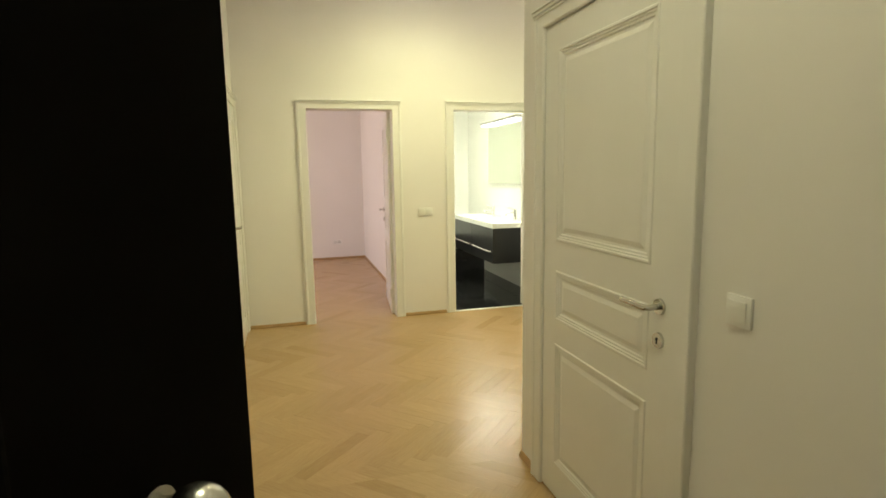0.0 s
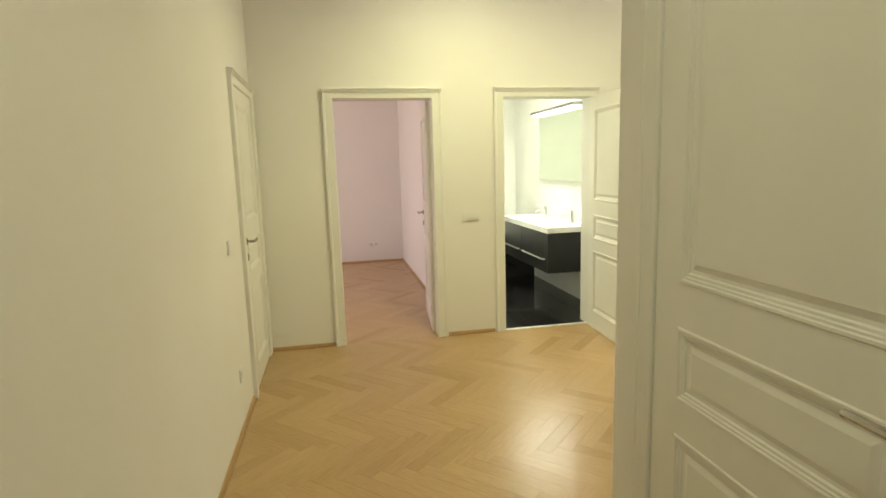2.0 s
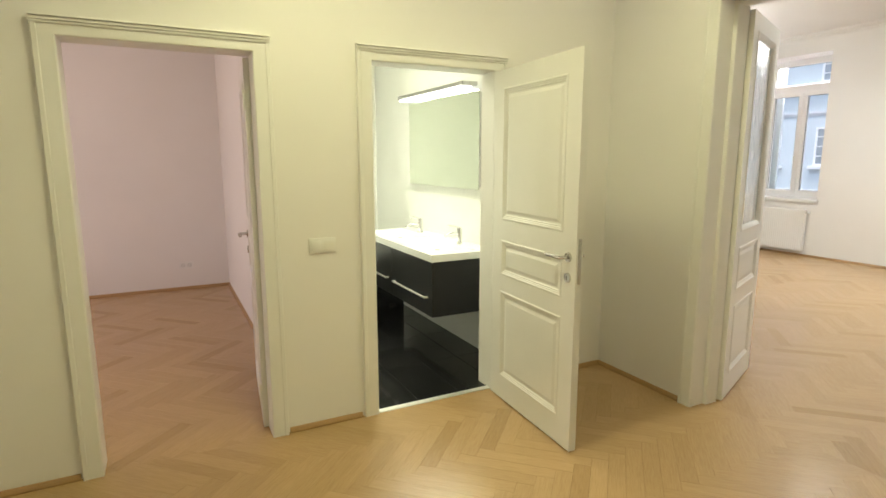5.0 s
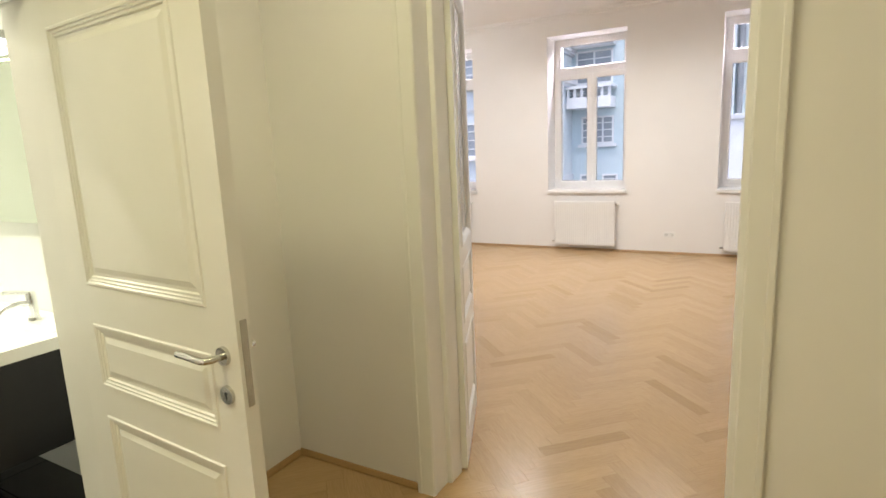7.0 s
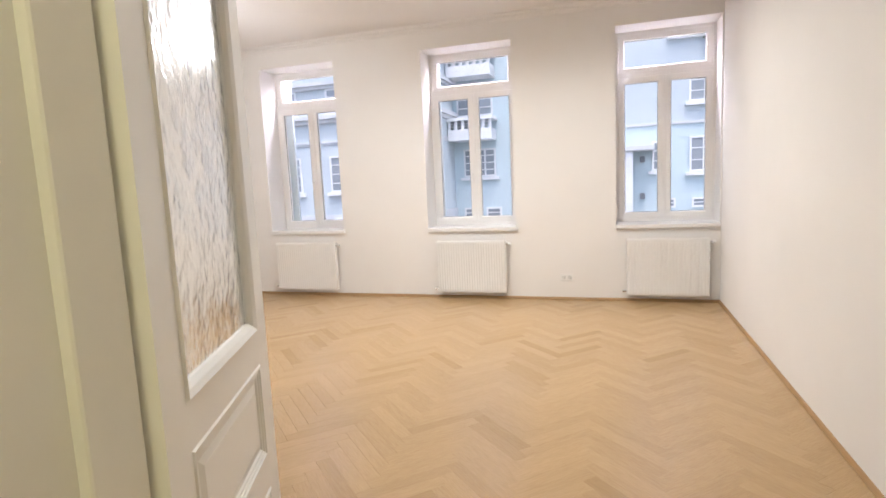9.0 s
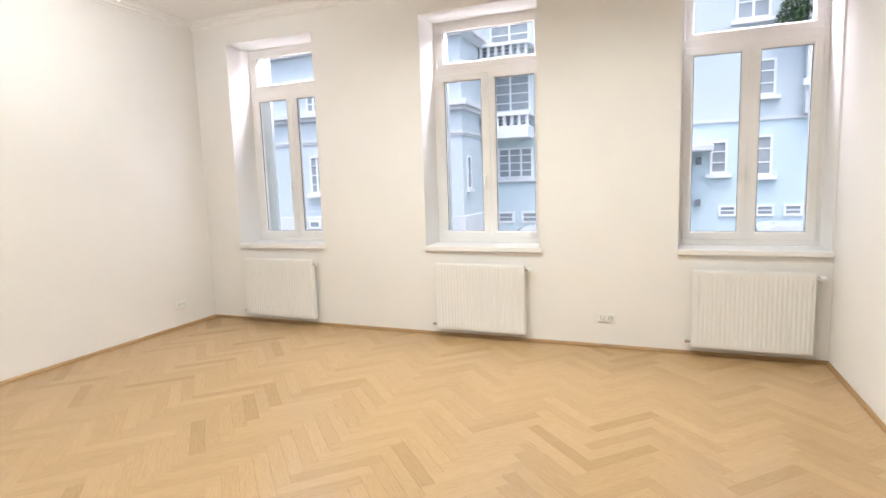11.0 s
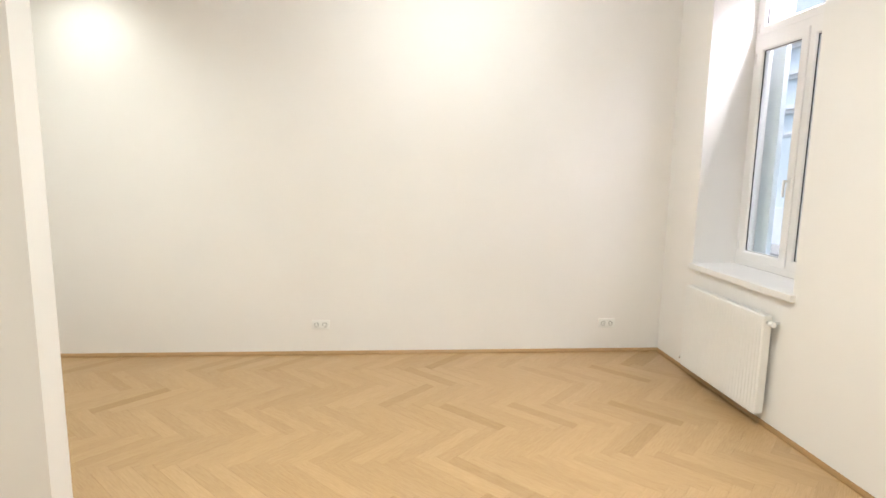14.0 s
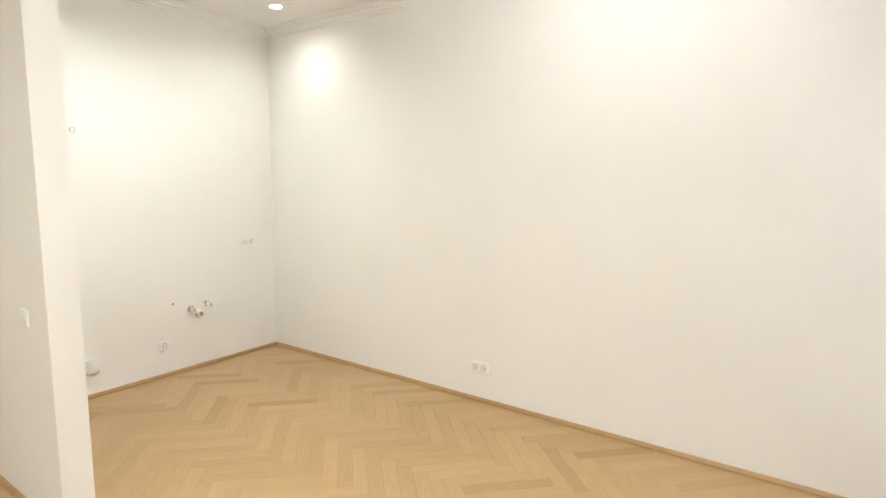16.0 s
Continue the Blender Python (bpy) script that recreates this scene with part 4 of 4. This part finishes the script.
def house_window(parent, x, y, z, w, h, cols, rows, sill=True):
    """A white framed window with bars in a facade that faces -x; y, z: its middle."""
    bm = bmesh.new()
    y0, y1, z0, z1 = y - w / 2, y + w / 2, z - h / 2, z + h / 2
    f = 0.07
    bx(bm, x - 0.05, x + 0.02, y0, y0 + f, z0, z1)
    bx(bm, x - 0.05, x + 0.02, y1 - f, y1, z0, z1)
    bx(bm, x - 0.05, x + 0.02, y0 + f, y1 - f, z0, z0 + f)
    bx(bm, x - 0.05, x + 0.02, y0 + f, y1 - f, z1 - f, z1)
    for i in range(1, cols):
        yy = y0 + (y1 - y0) * i / cols
        bx(bm, x - 0.045, x + 0.018, yy - 0.035, yy + 0.035, z0 + f, z1 - f)
    for j in range(1, rows):
        zz = z0 + (z1 - z0) * j / rows
        bx(bm, x - 0.040, x + 0.016, y0 + f, y1 - f, zz - 0.018, zz + 0.018)
    win = part("window", bm, OUT_WHITE, parent, "white barred window", smooth=None)
    for i in range(cols):
        ya, yb = y0 + (y1 - y0) * i / cols + 0.03, y0 + (y1 - y0) * (i + 1) / cols - 0.03
        part("pane", box(x - 0.02, x - 0.012, ya, yb, z0 + 0.05, z1 - 0.05), DARK_PANE, win, "dark window pane", smooth=None)
    if sill:
        part("sill", box(x - 0.16, x - 0.0005, y0 - 0.12, y1 + 0.12, z0 - 0.13, z0 - 0.01, bevel=0.01), OUT_WHITE, win, smooth=None)
    return win


def band(parent, x0, x1, y0, y1, z, h, out, name="cornice"):
    """A string course round the street side of a block."""
    bm = bmesh.new()
    bx(bm, x0 - out, x1, y0 - out, y1 + out, z, z + h * 0.55, bevel=0.01)
    bx(bm, x0 - out * 0.55, x1, y0 - out * 0.55, y1 + out * 0.55, z - h * 0.45, z - 0.001, bevel=0.01)
    return part(name, bm, STONE_TRIM, parent, smooth=None)


def balcony(parent, x, y0, y1, z):
    """White balcony: slab, low solid parapet, short posts and a heavy rail."""
    d = 0.95
    b = part("balcony", box(x - d, x - 0.001, y0, y1, z, z + 0.42, bevel=0.015), OUT_WHITE, parent, "white balcony with an open parapet", smooth=None)
    n = 6
    for i in range(n + 1):
        yy = y0 + 0.06 + (y1 - y0 - 0.12) * i / n
        part("post", box(x - d + 0.03, x - d + 0.13, yy - 0.05, yy + 0.05, z + 0.421, z + 0.74), OUT_WHITE, b, smooth=None)
    part("rail", box(x - d - 0.05, x - 0.001, y0 - 0.05, y1 + 0.05, z + 0.741, z + 0.86, bevel=0.02), OUT_WHITE, b, smooth=None)
    for zz in (0.52, 0.63):
        part("bar", box(x - d + 0.06, x - d + 0.09, y0 + 0.05, y1 - 0.05, z + zz, z + zz + 0.025), OUT_WHITE, b, smooth=None)
    return b


# the wing that stands forward
ob = root("apartment_building", Matrix.Translation((0, 0, 0)), "pale grey apartment house wing with stone bands", "building", "houses across the street")
part("wall", box(FA, 30, YC, 34, GZ - 0.1, 15.0), PLASTER_LIGHT, ob, smooth=None)
part("plinth", box(FA - 0.06, 30, YC - 0.06, 34.1, GZ - 0.1, 0.42, bevel=0.01), STONE_TRIM, ob, smooth=None)
band(ob, FA, 30, YC, 34, 3.10, 0.16, 0.06)
band(ob, FA, 30, YC, 34, 3.98, 0.30, 0.22)
band(ob, FA, 30, YC, 34, 5.20, 0.26, 0.20)
band(ob, FA, 30, YC, 34, 6.30, 0.34, 0.30)
part("roof", box(FA - 0.5, 30.4, YC - 0.5, 34.4, 15.0, 15.4, bevel=0.05), ZINC, ob, smooth=None)
for y, w in ((11.05, 1.15), (13.4, 1.15), (15.5, 0.6)):
    house_window(ob, FA, y, 1.95, w, 1.35, 2, 4)
    house_window(ob, FA, y, 4.62, w, 0.92, 2, 3)
    house_window(ob, FA, y, 7.6, w, 1.5, 2, 3)
    house_window(ob, FA - 0.06, y + 0.2, 0.16, 0.5, 0.3, 1, 1, False)
bm = bmesh.new()
for xa, xb, za, zb in ((21.55, 21.60, 1.30, 2.40), (21.90, 21.95, 1.30, 2.40), (21.60, 21.90, 1.30, 1.36), (21.60, 21.90, 2.34, 2.40), (21.60, 21.90, 1.84, 1.87)):
    bx(bm, xa, xb, YC - 0.05, YC - 0.0005, za, zb)
win = part("window", bm, OUT_WHITE, ob, "slim white side window", smooth=None)
part("pane", box(21.60, 21.90, YC - 0.02, YC - 0.001, 1.36, 2.34), DARK_PANE, win, "pale window pane", smooth=None)
part("sill", box(21.48, 22.02, YC - 0.12, YC - 0.001, 1.20, 1.29, bevel=0.01), OUT_WHITE, win, smooth=None)

# the recessed part with balconies
ob = root("apartment_building", Matrix.Translation((0, 0, 0)), "blue-grey apartment house with white balconies", "building", "houses across the street")
part("wall", box(FB, 30, 4.0, YC - 0.001, GZ - 0.1, 15.0), PLASTER_BLUE, ob, smooth=None)
part("roof", box(FB - 0.5, 30.4, 4.0, YC - 0.51, 15.001, 15.4, bevel=0.05), ZINC, ob, smooth=None)
house_window(ob, FB, 8.86, 2.16, 1.30, 1.10, 3, 4)
house_window(ob, FB, 9.0, 4.62, 1.45, 1.3, 2, 4, False)
house_window(ob, FB, 9.0, 7.0, 1.45, 1.3, 2, 4, False)
for y in (9.25, 8.35):
    house_window(ob, FB, y, 0.18, 0.62, 0.42, 1, 2, False)
balcony(ob, FB, 8.15, 9.86, 3.0)
balcony(ob, FB, 8.15, 9.86, 5.36)
part("pier", box(FB - 0.45, FB - 0.001, 4.0, 7.3, GZ - 0.1, 15.0, bevel=0.02), PLASTER_LIGHT, ob, "pale projecting wall strip", smooth=None)
part("cornice", box(FB - 0.50, FB - 0.4505, 4.0, 7.3, 3.1, 3.2), STONE_TRIM, ob, smooth=None)

# the plain house further along
ob = root("apartment_building", Matrix.Translation((0, 0, 0)), "plain blue-grey house with small windows and a porch", "building", "houses across the street")
part("wall", box(FB, 30, -22, 3.999, GZ - 0.1, 3.16), PLASTER_BLUE, ob, smooth=None)
part("upper_wall", box(FB + 0.02, 30, -22, 3.999, 3.161, 15.0), PLASTER_LIGHT, ob, smooth=None)
part("string_course", box(FB - 0.05, FB - 0.001, -22, 3.98, 3.12, 3.22, bevel=0.01), STONE_TRIM, ob, smooth=None)
part("roof", box(FB - 0.5, 30.4, -22, 3.999, 15.001, 15.4, bevel=0.05), ZINC, ob, smooth=None)
part("downpipe", cyl(bmesh.new(), (FB - 0.14, 3.84, 2.4), (FB - 0.14, 3.84, 15.0), 0.11, n=16), ZINC, ob, "dark grey downpipe")
for y, h in ((2.22, 1.05), (0.98, 1.25), (-1.6, 1.25), (-4.2, 1.25)):
    house_window(ob, FB, y, 2.05, 0.50, h, 1, 3)
for y in (1.93, 0.88, 0.12, -1.6, -4.2):
    house_window(ob, FB, y, 0.34, 0.52, 0.36, 1, 2, False)
for y in (1.38, -1.6, -4.2):
    house_window(ob, FB + 0.02, y, 6.70, 0.95, 1.05, 2, 2)
for y in (0.98, -1.6, -4.2):
    house_window(ob, FB + 0.02, y, 4.42, 0.55, 1.1, 1, 3)
part("porch_roof", box(FB - 1.1, FB - 0.001, 2.45, 4.3, 2.24, 2.42, bevel=0.02), STONE_TRIM, ob, "pale flat porch roof", smooth=None)
part("porch_wall", box(FB - 1.0, FB - 0.001, 3.15, 4.2, GZ, 2.239), OUT_WHITE, ob, "white porch wall", smooth=None)
for z in (0.62, 1.95):
    lamp = part("wall_lamp", box(FB - 0.16, FB - 0.001, 2.72, 2.88, z - 0.11, z + 0.11, bevel=0.02), ZINC, ob, "small dark wall lamp", smooth=None)
part("pilaster", box(FB - 0.30, FB - 0.001, -0.35, -0.02, 3.23, 15.0, bevel=0.02), STONE_TRIM, ob, smooth=None)
part("pilaster_capital", box(FB - 0.42, FB - 0.301, -0.45, 0.08, 4.02, 4.22, bevel=0.02), OUT_WHITE, ob, smooth=None)
part("flower_ledge", box(FB - 0.45, FB - 0.031, -0.25, 0.75, 5.72, 5.80), OUT_WHITE, ob, smooth=None)


def bush(name, c, size, count, label):
    """A tuft of small bent leaves on thin stems."""
    rnd = random.Random(11)
    ob = root(name, Matrix.Translation(c), label, "plant")
    bm = bmesh.new()
    for i in range(14):
        a = rnd.uniform(0, 6.28)
        tube(bm, [(0, 0, 0), (0.2 * size[0] * math.cos(a), 0.25 * size[1] * math.sin(a), 0.3 * size[2]), (0.35 * size[0] * math.cos(a), 0.42 * size[1] * math.sin(a), rnd.uniform(0.3, 0.8) * size[2])], 0.008, 5)
    part("stem", bm, LEAF, ob)
    verts, faces = [], []
    for i in range(count):
        a, r, zz = rnd.uniform(0, 6.28), math.sqrt(rnd.random()) * 0.5, rnd.uniform(0.1, 1.0)
        p = Vector((size[0] * r * math.cos(a), size[1] * r * math.sin(a) * (1.2 - 0.5 * zz), size[2] * zz))
        m = Euler((rnd.uniform(-1, 1), rnd.uniform(-1, 1), rnd.uniform(0, 6.28))).to_matrix()
        s = rnd.uniform(0.05, 0.10)
        k = len(verts)
        for q in ((-s, 0, 0), (0, -0.45 * s, 0.2 * s), (s, 0, 0), (0, 0.45 * s, 0.2 * s)):
            verts.append(p + m @ Vector(q))
        faces.append((k, k + 1, k + 2, k + 3))
    me = bpy.data.meshes.new("leaves")
    me.from_pydata(verts, [], faces)
    me.materials.append(LEAF)
    lv = new("leaves", me)
    lv.parent = ob
    tagged(lv, "green leaves", kind="stuff")


bush("potted_plant", (FB - 0.24, 0.30, 5.80), (0.5, 1.1, 0.75), 420, "leafy green plant on a ledge of the house")


def car(m, paint, label):
    """A parked hatchback. Local: x along the car, z = 0 the road."""
    ob = root("parked_car", m, label, "car", "parked cars")
    side = [(-2.0, 0.35), (-2.05, 0.62), (-1.98, 0.88), (-1.75, 0.96), (1.05, 0.96), (1.78, 0.80), (2.02, 0.62), (2.05, 0.35)]
    bm = bmesh.new()

    def loft(profile, half, inset):
        a = [bm.verts.new((x, -half + inset(z), z)) for x, z in profile]
        b = [bm.verts.new((x, half - inset(z), z)) for x, z in profile]
        k = len(profile)
        for i in range(k):
            bm.faces.new((a[i], a[(i + 1) % k], b[(i + 1) % k], b[i]))
        bm.faces.new(a[::-1])
        bm.faces.new(b)
    loft(side, 0.86, lambda z: 0.05 * abs(z - 0.6))
    bmesh.ops.bevel(bm, geom=bm.edges[:], offset=0.04, segments=2, affect="EDGES")
    body = part("body", bm, paint, ob)
    bm = bmesh.new()
    loft([(-1.80, 0.95), (-1.35, 1.40), (-0.9, 1.455), (0.15, 1.45), (0.45, 1.40), (1.12, 0.95)], 0.80, lambda z: 0.28 * max(0, z - 0.95))
    bmesh.ops.bevel(bm, geom=bm.edges[:], offset=0.03, segments=2, affect="EDGES")
    part("cabin", bm, paint, ob)
    bm = bmesh.new()
    for s in (-1, 1):
        pts = [(-1.45, 1.02), (-1.15, 1.34), (0.25, 1.34), (0.80, 1.02)]
        vs2 = [bm.verts.new((x, s * (0.806 - 0.28 * (z - 0.95)), z)) for x, z in pts]
        bm.faces.new(vs2 if s < 0 else vs2[::-1])
    part("side_window", bm, DARK_PANE, ob, "dark side windows", smooth=None)
    for xx, nm in ((1.0, "windscreen"), (-1.72, "rear_window")):
        bm = bmesh.new()
        pts = [(1.10, 0.99), (0.52, 1.37)] if nm == "windscreen" else [(-1.79, 0.99), (-1.40, 1.37)]
        q = [bm.verts.new((pts[0][0], -0.7, pts[0][1])), bm.verts.new((pts[0][0], 0.7, pts[0][1])), bm.verts.new((pts[1][0], 0.6, pts[1][1])), bm.verts.new((pts[1][0], -0.6, pts[1][1]))]
        for v in q:
            v.co.x += 0.02 if nm == "windscreen" else -0.02
            v.co.z += 0.012
        bm.faces.new(q)
        part(nm, bm, DARK_PANE, ob, "dark glass", smooth=None)
    for xx in (-1.25, 1.30):
        for s in (-1, 1):
            wheel = part("wheel", cyl(bmesh.new(), (xx, s * 0.70, 0.31), (xx, s * 0.87, 0.31), 0.31, n=24), TYRE, ob, "black tyre")
            part("rim", cyl(bmesh.new(), (xx, s * 0.871, 0.31), (xx, s * 0.885, 0.31), 0.20, 0.18, n=20), STEEL, wheel)
    for s in (-1, 1):
        part("headlight", box(1.93, 2.055, s * 0.62 - 0.14, s * 0.62 + 0.14, 0.62, 0.74, bevel=0.02), OUT_WHITE, ob)
    return ob


car(pose(18.3, 11.45, GZ - 0.10, 0, 0, 90), CAR_RED, "dark red parked hatchback at the kerb")
car(pose(18.3, 6.65, GZ - 0.10, 0, 0, 90), CAR_SILVER, "silver parked hatchback at the kerb")
car(pose(18.3, 1.4, GZ - 0.10, 0, 0, 90), CAR_SILVER, "silver parked hatchback by the porch")


# ---- parquet and tiles, laid last ----
def clip(poly, x0, x1, y0, y1):
    for axis, lim, keep in ((0, x0, 1), (0, x1, -1), (1, y0, 1), (1, y1, -1)):
        out = []
        for i, p in enumerate(poly):
            q = poly[(i + 1) % len(poly)]
            a, b = keep * (p[axis] - lim), keep * (q[axis] - lim)
            if a >= 0:
                out.append(p)
            if a * b < 0:
                s = a / (a - b)
                out.append(tuple(u + s * (v - u) for u, v in zip(p, q)))
        poly = out
        if not poly:
            break
    return poly


def plank_mesh(name, L, W):
    bm = bmesh.new()
    uv = bm.loops.layers.uv.new("UVMap")
    g, c = 0.0002, 0.0006
    a = [bm.verts.new(p) for p in ((-L / 2 + g, -W / 2 + g, -0.018), (L / 2 - g, -W / 2 + g, -0.018), (L / 2 - g, W / 2 - g, -0.018), (-L / 2 + g, W / 2 - g, -0.018))]
    b = [bm.verts.new(v.co + Vector((0, 0, 0.0172))) for v in a]
    t = [bm.verts.new((v.co.x * (1 - 2 * c / L), v.co.y * (1 - 2 * c / W), 0.0)) for v in a]
    for p, q in ((a, b), (b, t)):
        for k in range(4):
            bm.faces.new((p[k], p[(k + 1) % 4], q[(k + 1) % 4], q[k]))
    bm.faces.new(t)
    for f in bm.faces:
        for l in f.loops:
            l[uv].uv = (l.vert.co.x, l.vert.co.y)
    me = bpy.data.meshes.new(name)
    bm.to_mesh(me)
    bm.free()
    me.materials.append(PARQUET)
    return me


def parquet(name, rects, phase, near, label, limit=300):
    """Herringbone of oak strips, rows along x. rects: the floor areas; near: the stretch whose strips are objects of their own."""
    L, W = 0.505, 0.0842
    base = tagged(new(name), label, "floor", kind="structure")
    shared = plank_mesh("parquet_strip", L, W)
    rnd = random.Random(7)
    r2 = math.sqrt(0.5)
    singles, verts, faces, uvs = [], [], [], []
    bx0, bx1 = min(r[0] for r in rects), max(r[1] for r in rects)
    by0, by1 = min(r[2] for r in rects), max(r[3] for r in rects)
    pitch = L * r2
    step = W / r2
    k0, k1 = int((by0 - phase) / pitch) - 2, int((by1 - phase) / pitch) + 2
    for k in range(k0, k1 + 1):
        ang = radians(45 if k % 2 == 0 else -45)
        n0, n1 = int((bx0 - 1) / step) - 1, int((bx1 + 1) / step) + 1
        for n in range(n0, n1 + 1):
            # strips of an even row lean one way, of an odd row the other; their ends interlock
            cx = n * step + (k % 2) * (W * r2)
            cy = phase + k * pitch
            ca, sa = math.cos(ang), math.sin(ang)
            quad = []
            for u, v in ((-L / 2, -W / 2), (L / 2, -W / 2), (L / 2, W / 2), (-L / 2, W / 2)):
                quad.append((cx + u * ca - v * sa, cy + u * sa + v * ca, u, v))
            for r in rects:
                if all(r[0] <= q[0] <= r[1] and r[2] <= q[1] <= r[3] for q in quad) and near[0] < cx < near[1] and near[2] < cy < near[3] and len(singles) < limit:
                    singles.append((cx, cy, ang))
                    continue
                shrink = 0.9975
                q2 = [(cx + (q[0] - cx) * shrink, cy + (q[1] - cy) * shrink, q[2], q[3]) for q in quad]
                p = clip(q2, *r)
                if len(p) < 3:
                    continue
                i0, m = len(verts), len(p)
                verts.extend((q[0], q[1], 0.0) for q in p)
                verts.extend((q[0], q[1], -0.018) for q in p)
                uvs.append([(q[2] + 3 * n, q[3]) for q in p])
                faces.append(tuple(range(i0, i0 + m)))
                for j in range(m):
                    faces.append((i0 + j, i0 + m + j, i0 + m + (j + 1) % m, i0 + (j + 1) % m))
                    uvs.append([(p[j][2], p[j][3])] * 2 + [(p[(j + 1) % m][2], p[(j + 1) % m][3])] * 2)
    me = bpy.data.meshes.new("parquet_field")
    me.from_pydata(verts, [], faces)
    layer = me.uv_layers.new(name="UVMap")
    flat = [c for f in uvs for c in f]
    for i, c in enumerate(flat):
        layer.data[i].uv = c
    me.materials.append(PARQUET)
    me.validate()
    rest = new("parquet_field", me)
    rest.parent = base
    tagged(rest, "oak herringbone strips", kind="stuff")
    for cx, cy, a in singles:
        o = new("parquet_strip", shared)
        o.parent = base
        o.matrix_world = Matrix.Translation((cx, cy, rnd.uniform(-0.0003, 0.0003))) @ Matrix.Rotation(a + (math.pi if rnd.random() < 0.5 else 0), 4, "Z")
    return base


parquet("floor_living", [(3.32, LE, LS, LN)], 6.60, (5.2, 8.6, 5.0, 8.9), "oiled oak herringbone parquet in the living room")
parquet("floor_hall", [(WX, CX, -0.29, SY), (WX, 3.32, SY, NY)], 4.93, (-0.6, 2.6, 2.6, 5.4), "oiled oak herringbone parquet in the hall")
parquet("floor_room", [(ROOM_W, ROOM_E, NY, ROOM_N)], 4.93, (-0.8, 0.9, 5.5, 8.2), "oak herringbone parquet in the bedroom", 150)
struct("floor_stairwell", box(-1.45, 1.65, -2.05, -0.29, -0.02, 0.0), GROUT, "dark stairwell floor", "floor")

tiles = tagged(new("floor_bathroom"), "glossy anthracite floor tiles in the bathroom", "floor", kind="structure")
part("grout", box(BATH_W, BATH_E, NY + 0.03, TUB_Y, -0.021, -0.006), GROUT, tiles, smooth=None)
tw, tl = 0.30, 0.60
i = 0
y = NY + 0.031
while y < TUB_Y:
    x = BATH_W + 0.002
    while x < BATH_E:
        xb, yb = min(x + tw, BATH_E), min(y + tl, TUB_Y)
        if xb - x > 0.02 and yb - y > 0.02:
            part("tile", box(x + 0.0015, xb - 0.0015, y + 0.0015, yb - 0.0015, -0.014, 0.0, bevel=0.0012, segments=1), TILE_DARK, tiles, smooth=None)
        x += tw
    y += tl
